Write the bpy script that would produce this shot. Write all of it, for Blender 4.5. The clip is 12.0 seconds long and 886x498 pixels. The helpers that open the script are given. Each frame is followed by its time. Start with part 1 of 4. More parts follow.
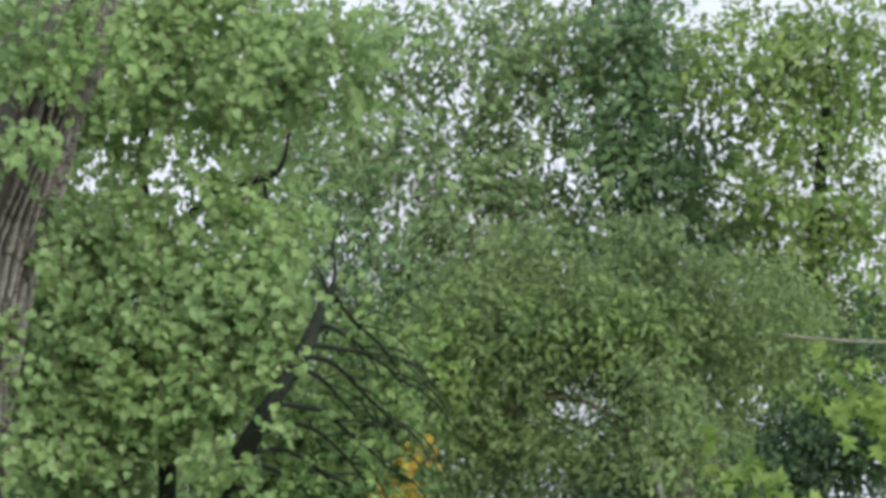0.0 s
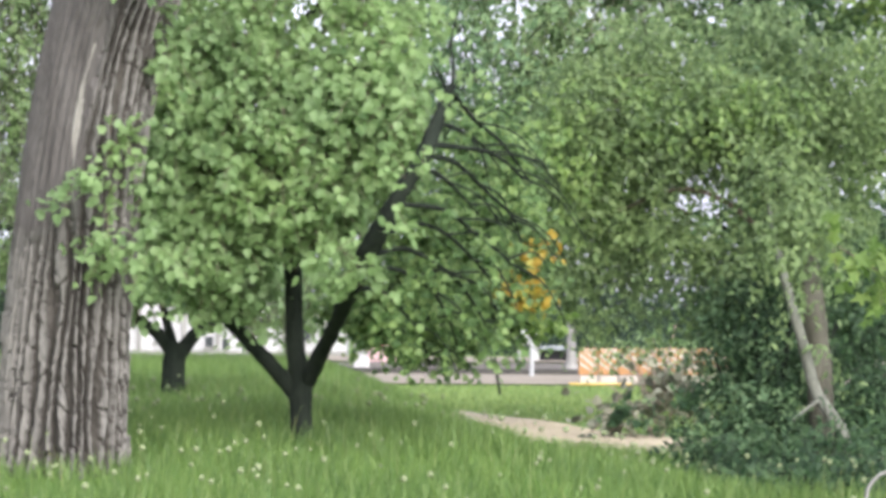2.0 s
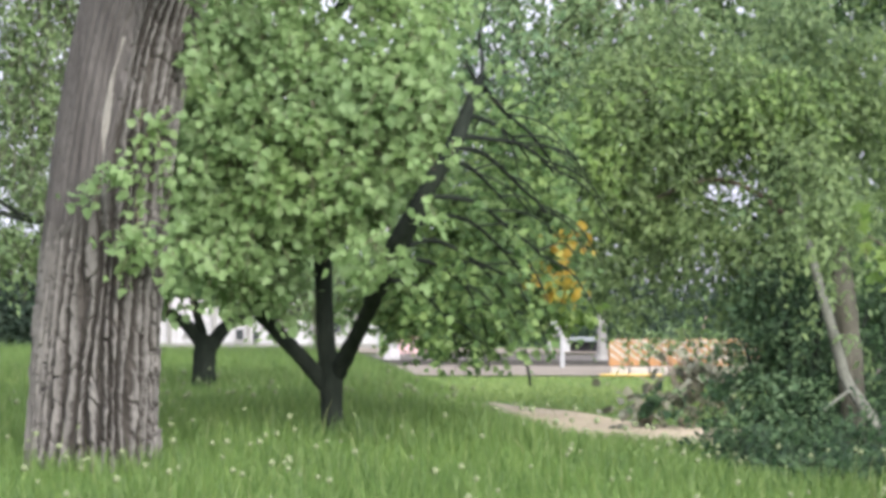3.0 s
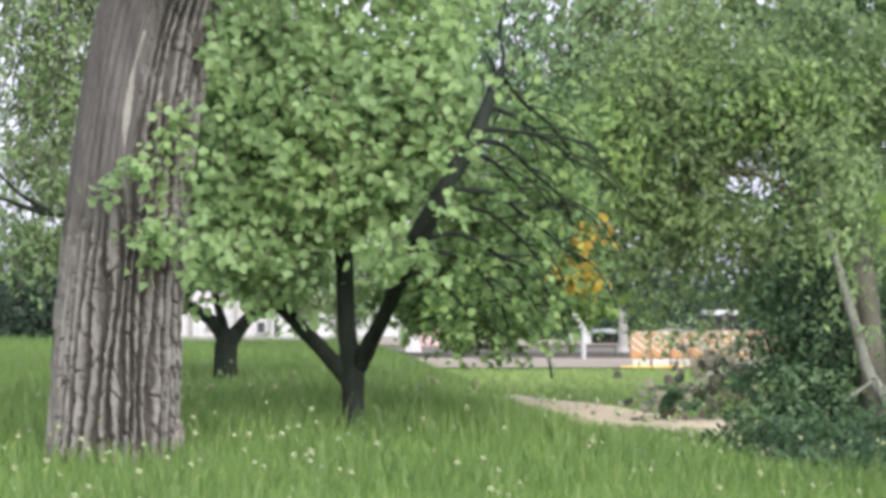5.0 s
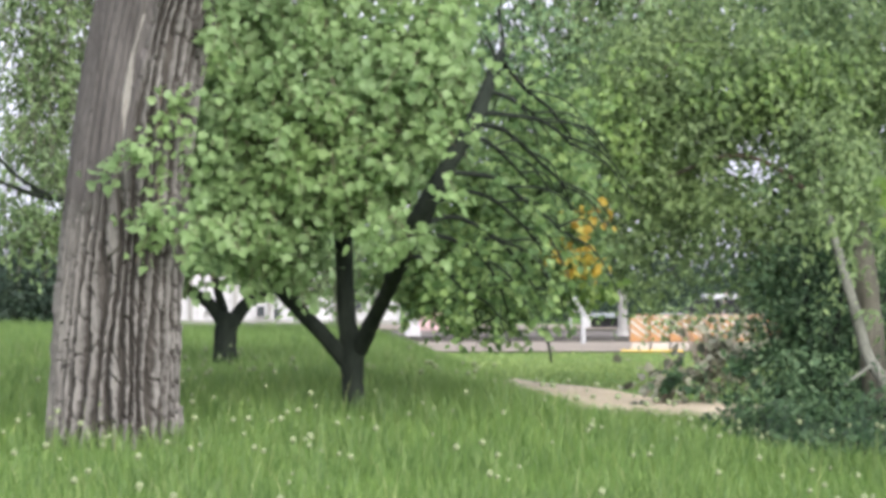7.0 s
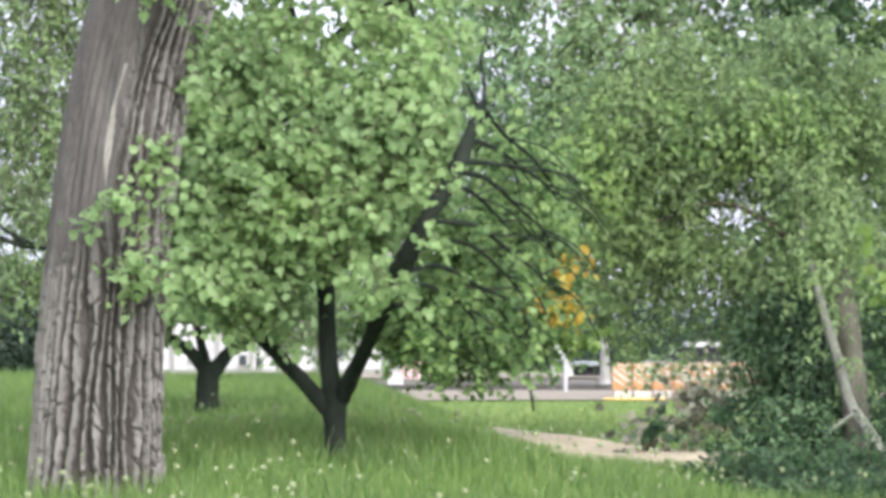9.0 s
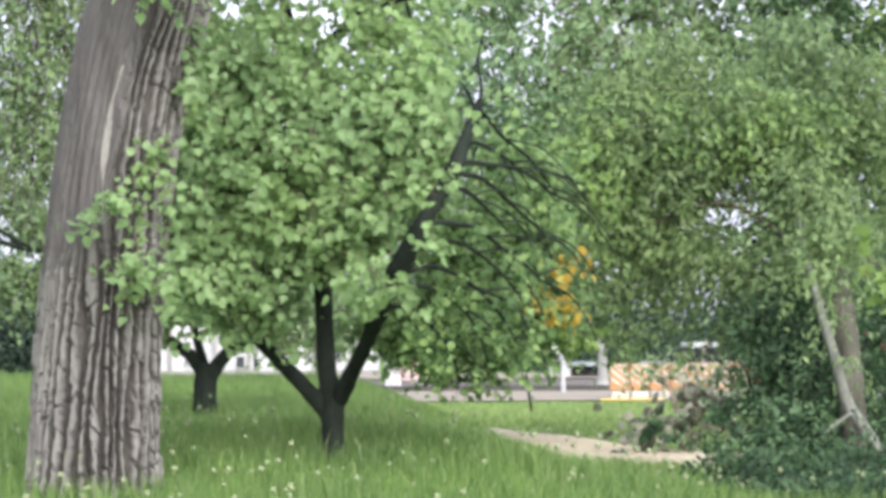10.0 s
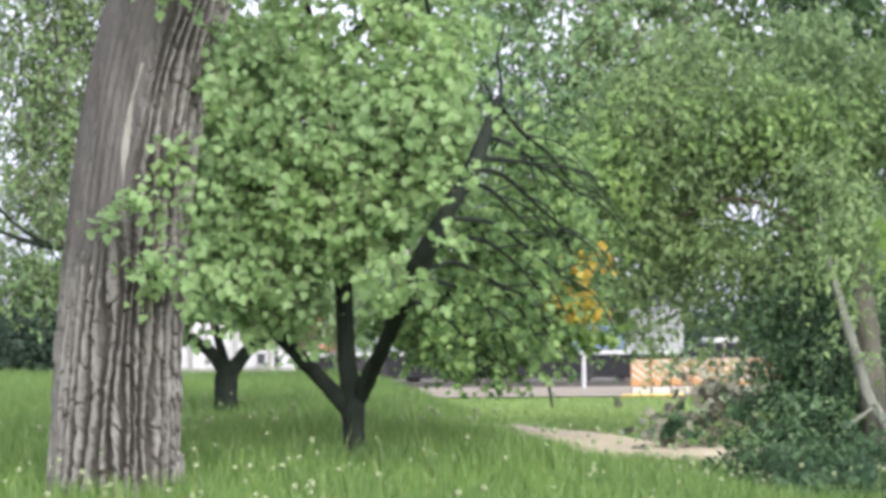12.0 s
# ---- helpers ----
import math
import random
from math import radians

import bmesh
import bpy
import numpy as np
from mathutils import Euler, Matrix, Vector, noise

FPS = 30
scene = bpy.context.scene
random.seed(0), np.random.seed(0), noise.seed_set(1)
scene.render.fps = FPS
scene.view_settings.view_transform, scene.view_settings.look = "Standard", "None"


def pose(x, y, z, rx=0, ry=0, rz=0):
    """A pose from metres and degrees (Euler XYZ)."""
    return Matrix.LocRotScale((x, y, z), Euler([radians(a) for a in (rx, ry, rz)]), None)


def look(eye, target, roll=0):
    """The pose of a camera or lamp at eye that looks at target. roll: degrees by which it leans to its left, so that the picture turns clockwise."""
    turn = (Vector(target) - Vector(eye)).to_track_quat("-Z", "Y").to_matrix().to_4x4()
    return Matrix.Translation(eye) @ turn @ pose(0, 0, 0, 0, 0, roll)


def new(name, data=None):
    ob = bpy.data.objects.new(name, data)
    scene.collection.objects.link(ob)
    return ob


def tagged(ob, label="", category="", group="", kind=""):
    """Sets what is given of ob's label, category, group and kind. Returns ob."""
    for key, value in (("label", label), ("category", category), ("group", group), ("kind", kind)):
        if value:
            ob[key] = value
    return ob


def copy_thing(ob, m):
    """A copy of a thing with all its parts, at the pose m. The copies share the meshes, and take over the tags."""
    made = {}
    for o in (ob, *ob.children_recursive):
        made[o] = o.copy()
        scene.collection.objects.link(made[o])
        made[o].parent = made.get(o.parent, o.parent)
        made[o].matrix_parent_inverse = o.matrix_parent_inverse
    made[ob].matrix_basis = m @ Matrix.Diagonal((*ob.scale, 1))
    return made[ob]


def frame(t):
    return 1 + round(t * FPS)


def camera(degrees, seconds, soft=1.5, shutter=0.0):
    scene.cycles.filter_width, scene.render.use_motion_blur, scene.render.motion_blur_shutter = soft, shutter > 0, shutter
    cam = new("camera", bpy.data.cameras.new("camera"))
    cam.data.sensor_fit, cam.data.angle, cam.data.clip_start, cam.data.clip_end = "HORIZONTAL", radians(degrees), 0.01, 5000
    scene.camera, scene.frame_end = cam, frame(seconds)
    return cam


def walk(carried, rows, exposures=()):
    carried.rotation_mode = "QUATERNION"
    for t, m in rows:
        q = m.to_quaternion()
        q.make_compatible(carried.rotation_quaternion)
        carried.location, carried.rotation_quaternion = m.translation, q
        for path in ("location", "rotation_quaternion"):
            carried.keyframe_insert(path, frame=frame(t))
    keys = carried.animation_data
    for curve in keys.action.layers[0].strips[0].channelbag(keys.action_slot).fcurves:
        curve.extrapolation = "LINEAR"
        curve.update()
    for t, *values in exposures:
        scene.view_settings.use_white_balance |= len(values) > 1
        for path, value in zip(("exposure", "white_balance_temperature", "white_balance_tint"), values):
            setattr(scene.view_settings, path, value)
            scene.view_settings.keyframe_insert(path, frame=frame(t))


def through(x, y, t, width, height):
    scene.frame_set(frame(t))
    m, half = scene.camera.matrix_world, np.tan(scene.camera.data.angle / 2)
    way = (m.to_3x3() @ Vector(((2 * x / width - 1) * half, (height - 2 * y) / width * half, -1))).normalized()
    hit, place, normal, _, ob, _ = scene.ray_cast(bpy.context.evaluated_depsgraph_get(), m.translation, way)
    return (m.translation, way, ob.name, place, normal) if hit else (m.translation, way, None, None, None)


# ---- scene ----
# The camera stands in the grass and is swung down and across.
cam = camera(16.0, 12.0, soft=4.0)
EYE = (0.0, 0.0, 1.6)
TURNS = [
    (0.0, 94.755, -1.984, -3.203),
    (0.2, 94.701, -2.024, -3.207),
    (0.5, 93.389, -2.168, -2.837),
    (0.7, 93.213, -2.233, -1.717),
    (1.0, 92.982, -1.770, -0.991),
    (1.5, 91.688, -0.977, -0.912),
    (2.0, 91.027, -0.454, -0.923),
    (2.5, 90.803, -0.275, -0.871),
    (3.0, 90.874, -0.184, -0.376),
    (3.2, 90.894, -0.197, -0.205),
    (4.8, 90.739, -0.030, 0.007),
    (5.0, 90.736, -0.021, 0.009),
    (5.5, 90.606, 0.000, 0.000),
    (6.0, 90.515, -0.010, 0.006),
    (6.5, 90.539, 0.007, -0.006),
    (7.0, 90.445, -0.009, 0.001),
    (7.5, 90.536, -0.005, -0.028),
    (7.7, 90.725, -0.017, -0.036),
    (9.3, 91.333, 0.113, -0.359),
    (9.5, 91.309, 0.134, -0.358),
    (10.0, 91.343, 0.261, -0.368),
    (10.5, 91.321, 0.244, -0.366),
    (10.8, 91.240, 0.227, -0.166),
    (11.0, 91.207, 0.295, -0.051),
    (11.5, 91.208, 0.339, -0.041),
    (12.0, 91.278, 0.446, 0.004),
]
EXPOSURES = [(0.0, 0.62, 6500, 4), (0.2, 0.8, 6400, 8), (0.5, 1.32, 6300, 16), (1.0, 1.31, 6250, 14), (1.5, 1.34, 6300, 12), (2.5, 1.36, 6300, 11), (3.0, 1.2, 6300, 12), (5.0, 1.2, 6300, 12), (7.5, 1.23, 6300, 12), (9.5, 1.46, 6200, 11), (10.5, 1.36, 6200, 11), (12.0, 1.34, 6200, 11)]
walk(cam, [(t, pose(*EYE, rx, ry, rz)) for t, rx, ry, rz in TURNS], EXPOSURES)

# ---- light: a bright, thinly overcast sky and a soft high sun ----
world = bpy.data.worlds.new("overcast_sky")
scene.world = world
world.use_nodes = True
wn, wl = world.node_tree.nodes, world.node_tree.links
sky = wn.new("ShaderNodeTexSky")
sky.sky_type, sky.sun_disc = "NISHITA", False
sky.sun_elevation, sky.sun_rotation = radians(24), radians(160)
sky.air_density, sky.dust_density, sky.ozone_density = 1.0, 6.0, 1.0
veil = wn.new("ShaderNodeMixRGB")
veil.inputs[0].default_value = 0.8
veil.inputs[2].default_value = (5.25, 5.3, 6.1, 1)
wl.new(sky.outputs[0], veil.inputs[1])
wl.new(veil.outputs[0], wn["Background"].inputs[0])
wn["Background"].inputs[1].default_value = 0.132
sun = new("sun", bpy.data.lights.new("sun", "SUN"))
sun.data.energy, sun.data.angle, sun.data.color = 4.3, radians(70), (1.0, 0.98, 0.95)
sun.matrix_world = look((0, 0, 60), (-14, 38.2, 42))


# ---- materials ----
def material(name):
    m = bpy.data.materials.new(name)
    m.use_nodes = True
    n, l = m.node_tree.nodes, m.node_tree.links
    return m, n, l, n["Principled BSDF"]


def ramp(n, l, fac, stops):
    r = n.new("ShaderNodeValToRGB")
    while len(r.color_ramp.elements) < len(stops):
        r.color_ramp.elements.new(0.5)
    for e, (p, c) in zip(r.color_ramp.elements, stops):
        e.position, e.color = p, (*c, 1)
    l.new(fac, r.inputs[0])
    return r.outputs[0]


def noise_node(n, l, scale, detail=5, stretch=(1, 1, 1), rough=0.6):
    tc, mp, nz = n.new("ShaderNodeTexCoord"), n.new("ShaderNodeMapping"), n.new("ShaderNodeTexNoise")
    mp.inputs["Scale"].default_value = stretch
    nz.inputs["Scale"].default_value, nz.inputs["Detail"].default_value, nz.inputs["Roughness"].default_value = scale, detail, rough
    l.new(tc.outputs["Object"], mp.inputs[0])
    l.new(mp.outputs[0], nz.inputs["Vector"])
    return nz.outputs["Fac"]


def bump(n, l, height, bsdf, strength, distance):
    b = n.new("ShaderNodeBump")
    b.inputs["Strength"].default_value, b.inputs["Distance"].default_value = strength, distance
    l.new(height, b.inputs["Height"])
    l.new(b.outputs[0], bsdf.inputs["Normal"])


def leaf_material(name, dark, mid, light, through=0.58, rough=0.5, single=False):
    """Leaves: each one its own green, some light passing through the blade."""
    m, n, l, b = material(name)
    if single:
        rnd = n.new("ShaderNodeObjectInfo").outputs["Random"]
    else:
        rnd = n.new("ShaderNodeNewGeometry").outputs["Random Per Island"]
    tone = ramp(n, l, rnd, [(0.0, dark), (0.45, mid), (1.0, light)])
    patch = noise_node(n, l, 1.3, 3)
    shade = ramp(n, l, patch, [(0.3, (0.78, 0.8, 0.8)), (0.7, (1.12, 1.1, 0.95))])
    mul = n.new("ShaderNodeMixRGB")
    mul.blend_type, mul.inputs[0].default_value = "MULTIPLY", 1.0
    l.new(tone, mul.inputs[1])
    l.new(shade, mul.inputs[2])
    l.new(mul.outputs[0], b.inputs["Base Color"])
    b.inputs["Roughness"].default_value = rough
    b.inputs["Specular IOR Level"].default_value = 0.35
    tr, mix = n.new("ShaderNodeBsdfTranslucent"), n.new("ShaderNodeMixShader")
    mix.inputs[0].default_value = through
    l.new(mul.outputs[0], tr.inputs[0])
    l.new(b.outputs[0], mix.inputs[1])
    l.new(tr.outputs[0], mix.inputs[2])
    l.new(mix.outputs[0], n["Material Output"].inputs[0])
    return m


def rough_material(name, low, high, scale, rough=0.9, bump_size=0.01, stretch=(1, 1, 1), fine=None, metal=0.0):
    m, n, l, b = material(name)
    a = noise_node(n, l, scale, 8, stretch, 0.65)
    c = ramp(n, l, a, [(0.3, low), (0.7, high)])
    f = noise_node(n, l, fine or scale * 7, 4, stretch)
    mul = n.new("ShaderNodeMixRGB")
    mul.blend_type, mul.inputs[0].default_value = "MULTIPLY", 0.6
    l.new(c, mul.inputs[1])
    l.new(ramp(n, l, f, [(0.3, (0.65, 0.65, 0.65)), (0.7, (1.2, 1.2, 1.2))]), mul.inputs[2])
    l.new(mul.outputs[0], b.inputs["Base Color"])
    b.inputs["Roughness"].default_value, b.inputs["Metallic"].default_value = rough, metal
    b.inputs["Specular IOR Level"].default_value = 0.15 if rough > 0.8 else 0.5
    bump(n, l, f, b, 0.5, bump_size)
    return m


def plain(name, colour, rough=0.5, metal=0.0, wear=0.12):
    low = tuple(c * (1 - wear) for c in colour)
    return rough_material(name, low, colour, 2.5, rough, 0.001, fine=30, metal=metal)


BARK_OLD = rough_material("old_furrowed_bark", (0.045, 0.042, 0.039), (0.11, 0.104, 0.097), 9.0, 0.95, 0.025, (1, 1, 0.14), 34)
# inner bark's brown, darkened further with the shade of the furrows
BARK_INNER_SHADED = rough_material("brown_shaded_inner_bark", (0.026, 0.023, 0.02), (0.062, 0.056, 0.05), 14.0, 0.95, 0.01, (1, 1, 0.3))
# smooth bark's own dark tone, lowered further for shade of the unbuilt crown
BARK_SMOOTH = rough_material("worn_shaded_smooth_bark", (0.046, 0.042, 0.04), (0.088, 0.081, 0.077), 9.0, 0.95, 0.012, (1, 1, 0.14), 34)
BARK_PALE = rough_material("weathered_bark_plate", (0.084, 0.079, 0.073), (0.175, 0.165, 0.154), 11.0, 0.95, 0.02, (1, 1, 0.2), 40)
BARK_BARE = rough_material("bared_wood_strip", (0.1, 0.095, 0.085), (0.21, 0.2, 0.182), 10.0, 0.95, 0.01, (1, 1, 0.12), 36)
BARK_DARK = rough_material("dark_bark", (0.005, 0.0075, 0.0055), (0.019, 0.024, 0.018), 9.0, 0.95, 0.02, (1, 1, 0.4))
BARK_GREY = rough_material("grey_bark", (0.06, 0.062, 0.05), (0.175, 0.178, 0.152), 7.0, 0.9, 0.006, (1, 1, 0.5))
BARK_STEM = rough_material("brown_grey_bark", (0.04, 0.038, 0.03), (0.1, 0.095, 0.075), 8.0, 0.95, 0.008, (1, 1, 0.3))
BARK_TWIG = rough_material("twig_bark", (0.06, 0.05, 0.04), (0.14, 0.11, 0.085), 14.0, 0.9, 0.003)
BARK_DRY = rough_material("dry_twig_bark", (0.14, 0.112, 0.09), (0.31, 0.255, 0.21), 14.0, 0.9, 0.003)
LEAF_FRUIT = leaf_material("fruit_tree_leaf", (0.195, 0.29, 0.13), (0.236, 0.35, 0.16), (0.29, 0.405, 0.2), 0.63)
LEAF_FRUIT_ONE = leaf_material("fruit_tree_single_leaf", (0.15, 0.24, 0.118), (0.205, 0.315, 0.158), (0.28, 0.395, 0.21), single=True)
# darker copy of the same tree's leaf: shade put into the green
LEAF_DROOP_SHADED = leaf_material("shaded_drooping_leaf", (0.082, 0.15, 0.06), (0.142, 0.232, 0.088), (0.265, 0.37, 0.15))
LEAF_FINE = leaf_material("fine_spring_leaf", (0.107, 0.16, 0.074), (0.172, 0.25, 0.11), (0.243, 0.33, 0.152), 0.62)
LEAF_TALL = leaf_material("tall_tree_leaf", (0.1, 0.167, 0.08), (0.168, 0.253, 0.124), (0.276, 0.376, 0.196))
LEAF_LEFT = leaf_material("pale_tree_leaf", (0.117, 0.184, 0.083), (0.178, 0.262, 0.120), (0.259, 0.352, 0.184))
LEAF_COOL = leaf_material("cool_green_leaf", (0.085, 0.155, 0.082), (0.14, 0.23, 0.12), (0.22, 0.32, 0.17))
LEAF_YOUNG = leaf_material("yellow_green_leaf", (0.11, 0.185, 0.062), (0.18, 0.275, 0.09), (0.27, 0.37, 0.145))
LEAF_DARK = leaf_material("dark_shrub_leaf", (0.024, 0.054, 0.028), (0.045, 0.092, 0.044), (0.1, 0.168, 0.08))
LEAF_BRIGHT = leaf_material("young_maple_leaf", (0.1, 0.172, 0.044), (0.165, 0.252, 0.07), (0.245, 0.335, 0.108))
LEAF_ORANGE = leaf_material("yellowed_leaf", (0.34, 0.2, 0.036), (0.44, 0.32, 0.056), (0.46, 0.42, 0.1))
# dark green with the bluish cast of distant haze put into the colour
LEAF_WOODS = leaf_material("hazed_far_woods_leaf", (0.024, 0.046, 0.033), (0.042, 0.07, 0.05), (0.072, 0.108, 0.078))
LEAF_BROWN = leaf_material("withered_leaf", (0.05, 0.055, 0.04), (0.12, 0.125, 0.09), (0.27, 0.265, 0.21), 0.2)
GRASS = leaf_material("meadow_grass_blade", (0.058, 0.112, 0.028), (0.1, 0.17, 0.048), (0.165, 0.238, 0.075), 0.4)
LAWN = leaf_material("short_lawn_blade", (0.092, 0.145, 0.045), (0.145, 0.208, 0.068), (0.215, 0.28, 0.1), 0.35)
STRAW = leaf_material("grass_stalk", (0.1, 0.15, 0.05), (0.16, 0.21, 0.08), (0.26, 0.28, 0.13), 0.3)
SEED = plain("white_seed_head", (0.165, 0.195, 0.105), 0.9)
SOIL = rough_material("grassy_ground", (0.07, 0.13, 0.025), (0.12, 0.21, 0.045), 1.5, 0.95, 0.03, fine=25)
SAND = rough_material("sandy_path", (0.3, 0.25, 0.175), (0.46, 0.388, 0.285), 0.8, 0.95, 0.01, fine=20)
ASPHALT = rough_material("worn_asphalt", (0.085, 0.076, 0.064), (0.13, 0.117, 0.1), 0.5, 0.9, 0.005, fine=40)
PAVING = rough_material("pale_paving", (0.16, 0.138, 0.108), (0.25, 0.218, 0.175), 0.6, 0.9, 0.005, fine=15)
CONCRETE = rough_material("grey_concrete", (0.15, 0.147, 0.14), (0.24, 0.235, 0.225), 1.5, 0.9, 0.004)
KERBSTONE = rough_material("dark_kerb_stone", (0.035, 0.033, 0.031), (0.07, 0.066, 0.062), 1.5, 0.9, 0.004)
WHITEWALL = rough_material("white_rendered_wall", (0.25, 0.246, 0.253), (0.35, 0.342, 0.35), 0.7, 0.9, 0.004)
ROOFING = rough_material("grey_sheet_roof", (0.25, 0.26, 0.28), (0.36, 0.37, 0.39), 0.8, 0.6, 0.004)
WHITE = plain("white_paint", (0.28, 0.285, 0.29), 0.45)
PALE = plain("dusty_white_sheeting", (0.29, 0.262, 0.225), 0.55)
ORANGE = plain("orange_plastic", (0.25, 0.118, 0.034), 0.55)
YELLOW = plain("yellow_paint", (0.75, 0.5, 0.06), 0.5)
RED = plain("red_paint", (0.26, 0.075, 0.06), 0.45)
PINK = plain("pink_board", (0.45, 0.3, 0.31), 0.5)
BLUE = plain("blue_paint", (0.045, 0.08, 0.15), 0.45)
PALEBLUE = plain("pale_blue_paint", (0.14, 0.16, 0.175), 0.4)
DARKPAINT = plain("dark_grey_paint", (0.07, 0.072, 0.075), 0.35)
GREYBODY = plain("light_grey_paint", (0.17, 0.18, 0.18), 0.4)
BLACK = plain("black_trim", (0.013, 0.013, 0.015), 0.85)
RUBBER = plain("tyre_rubber", (0.025, 0.025, 0.025), 0.85)
STEEL = plain("galvanised_steel", (0.45, 0.45, 0.45), 0.45, 0.8)
GLASS, gn, gl, gb = material("dark_vehicle_glass")
gb.inputs["Specular IOR Level"].default_value = 0.2
gb.inputs["Base Color"].default_value, gb.inputs["Roughness"].default_value = (0.02, 0.024, 0.027, 1), 0.3
LAMP, ln, ll, lb = material("warm_headlamp")
lb.inputs["Base Color"].default_value = (0.9, 0.7, 0.4, 1)
lb.inputs["Emission Color"].default_value, lb.inputs["Emission Strength"].default_value = (1, 0.75, 0.4, 1), 2.0


# ---- builders ----
def mesh_of(name, verts, faces, mat, smooth=False):
    me = bpy.data.meshes.new(name)
    me.from_pydata([tuple(v) for v in verts], [], [tuple(int(i) for i in f) for f in faces])
    me.materials.append(mat)
    if smooth:
        me.polygons.foreach_set("use_smooth", [True] * len(me.polygons))
    me.update()
    return me


def quads_mesh(name, verts, quads, mat, smooth=False):
    """A mesh from arrays: verts n x 3, quads m x 4."""
    me = bpy.data.meshes.new(name)
    verts, quads = np.asarray(verts, np.float32), np.asarray(quads, np.int32)
    me.vertices.add(len(verts))
    me.vertices.foreach_set("co", verts.ravel())
    me.loops.add(quads.size)
    me.loops.foreach_set("vertex_index", quads.ravel())
    me.polygons.add(len(quads))
    me.polygons.foreach_set("loop_start", np.arange(0, quads.size, 4, dtype=np.int32))
    me.polygons.foreach_set("use_smooth", np.full(len(quads), smooth))
    me.materials.append(mat)
    me.update(calc_edges=True)
    return me


def thing(name, at, label, category, group="", kind=""):
    ob = new(name)
    ob.location = at
    ob.empty_display_size = 0.1
    return tagged(ob, label, category, group, kind)


def part(name, bm, mat, parent, label="", kind=""):
    me = bpy.data.meshes.new(name)
    bm.to_mesh(me)
    bm.free()
    me.materials.append(mat)
    return hang(name, me, parent, label, kind)


def hang(name, me, parent, label="", kind=""):
    ob = new(name, me)
    ob.parent = parent
    return tagged(ob, label, kind=kind)


def box(x, y, z, w, d, h, bevel=0.01, bm=None):
    """A bevelled box, w x d x h, centred at x, y with its foot at z."""
    bm = bm or bmesh.new()
    made = bmesh.ops.create_cube(bm, size=1, matrix=Matrix.Translation((x, y, z + h / 2)) @ Matrix.Diagonal((w, d, h, 1)))
    if bevel:
        edges = list({e for v in made["verts"] for e in v.link_edges})
        bmesh.ops.bevel(bm, geom=edges, offset=bevel, segments=2, affect="EDGES", profile=0.6)
    return bm


def rod(a, b, r, r2=None, segments=12, bm=None):
    bm = bm or bmesh.new()
    a, b = Vector(a), Vector(b)
    turn = (b - a).to_track_quat("Z", "Y").to_matrix().to_4x4()
    bmesh.ops.create_cone(bm, cap_ends=True, segments=segments, radius1=r, radius2=r if r2 is None else r2, depth=(b - a).length,
                          matrix=Matrix.Translation((a + b) / 2) @ turn)
    return bm


def spline(points, steps):
    """A smooth line through the points."""
    p = np.array(points, float)
    p = np.vstack([2 * p[0] - p[1], p, 2 * p[-1] - p[-2]])
    out = []
    for i in range(1, len(p) - 2):
        for s in np.linspace(0, 1, steps, endpoint=False):
            a, b, c, d = p[i - 1], p[i], p[i + 1], p[i + 2]
            out.append(0.5 * (2 * b + (c - a) * s + (2 * a - 5 * b + 4 * c - d) * s * s + (3 * b - a - 3 * c + d) * s ** 3))
    return np.array(out + [p[-2]])


def tube_arrays(points, radii, sides=8, steps=6, knots=0.0, rng=None):
    line = spline(points, steps)
    rr = np.interp(np.linspace(0, len(points) - 1, len(line)), range(len(points)), radii)
    verts = []
    for i, c in enumerate(line):
        t = line[min(i + 1, len(line) - 1)] - line[max(i - 1, 0)]
        t /= np.linalg.norm(t) + 1e-9
        u = np.cross(t, (0.13, 1.0, 0.07))
        u /= np.linalg.norm(u) + 1e-9
        v = np.cross(t, u)
        for k in range(sides):
            a = 2 * math.pi * k / sides
            r = rr[i] * (1 + (knots * rng.uniform(-1, 1) if rng is not None else 0))
            verts.append(c + r * (math.cos(a) * u + math.sin(a) * v))
    quads = [(i * sides + k, i * sides + (k + 1) % sides, (i + 1) * sides + (k + 1) % sides, (i + 1) * sides + k)
             for i in range(len(line) - 1) for k in range(sides)]
    return np.array(verts), np.array(quads)


def join_arrays(pieces):
    verts, quads, base = [], [], 0
    for v, q in pieces:
        verts.append(v)
        quads.append(q + base)
        base += len(v)
    return np.vstack(verts), np.vstack(quads)


def limb(name, parent, points, radii, mat, sides=10, steps=6, knots=0.06, seed=1, label=""):
    v, q = tube_arrays(np.array(points) - np.array(parent.location), radii, sides, steps, knots, np.random.default_rng(seed))
    return hang(name, quads_mesh(name, v, q, mat, True), parent, label)


# Leaf outlines: along the midrib, across it, and the lift of the blade's edge.
ROUND_LEAF = (np.array([(0, 0, 0), (0.02, 0.3, 0.05), (0.38, 0.5, 0.1), (0.7, 0.28, 0.04), (1.08, 0, -0.14),
                        (0.74, -0.3, 0.03), (0.34, -0.5, 0.09), (0.02, -0.28, 0.05), (0.5, 0, -0.03)], float),
              np.array([(0, 8, 2, 1), (8, 4, 3, 2), (8, 6, 5, 4), (0, 7, 6, 8)]))
LONG_LEAF = (np.array([(0, 0, 0), (0.5, 0.24, 0.05), (1, 0, -0.08), (0.5, -0.24, 0.05), (0.5, 0, 0)], float),
             np.array([(0, 4, 2, 1), (0, 3, 2, 4)]))
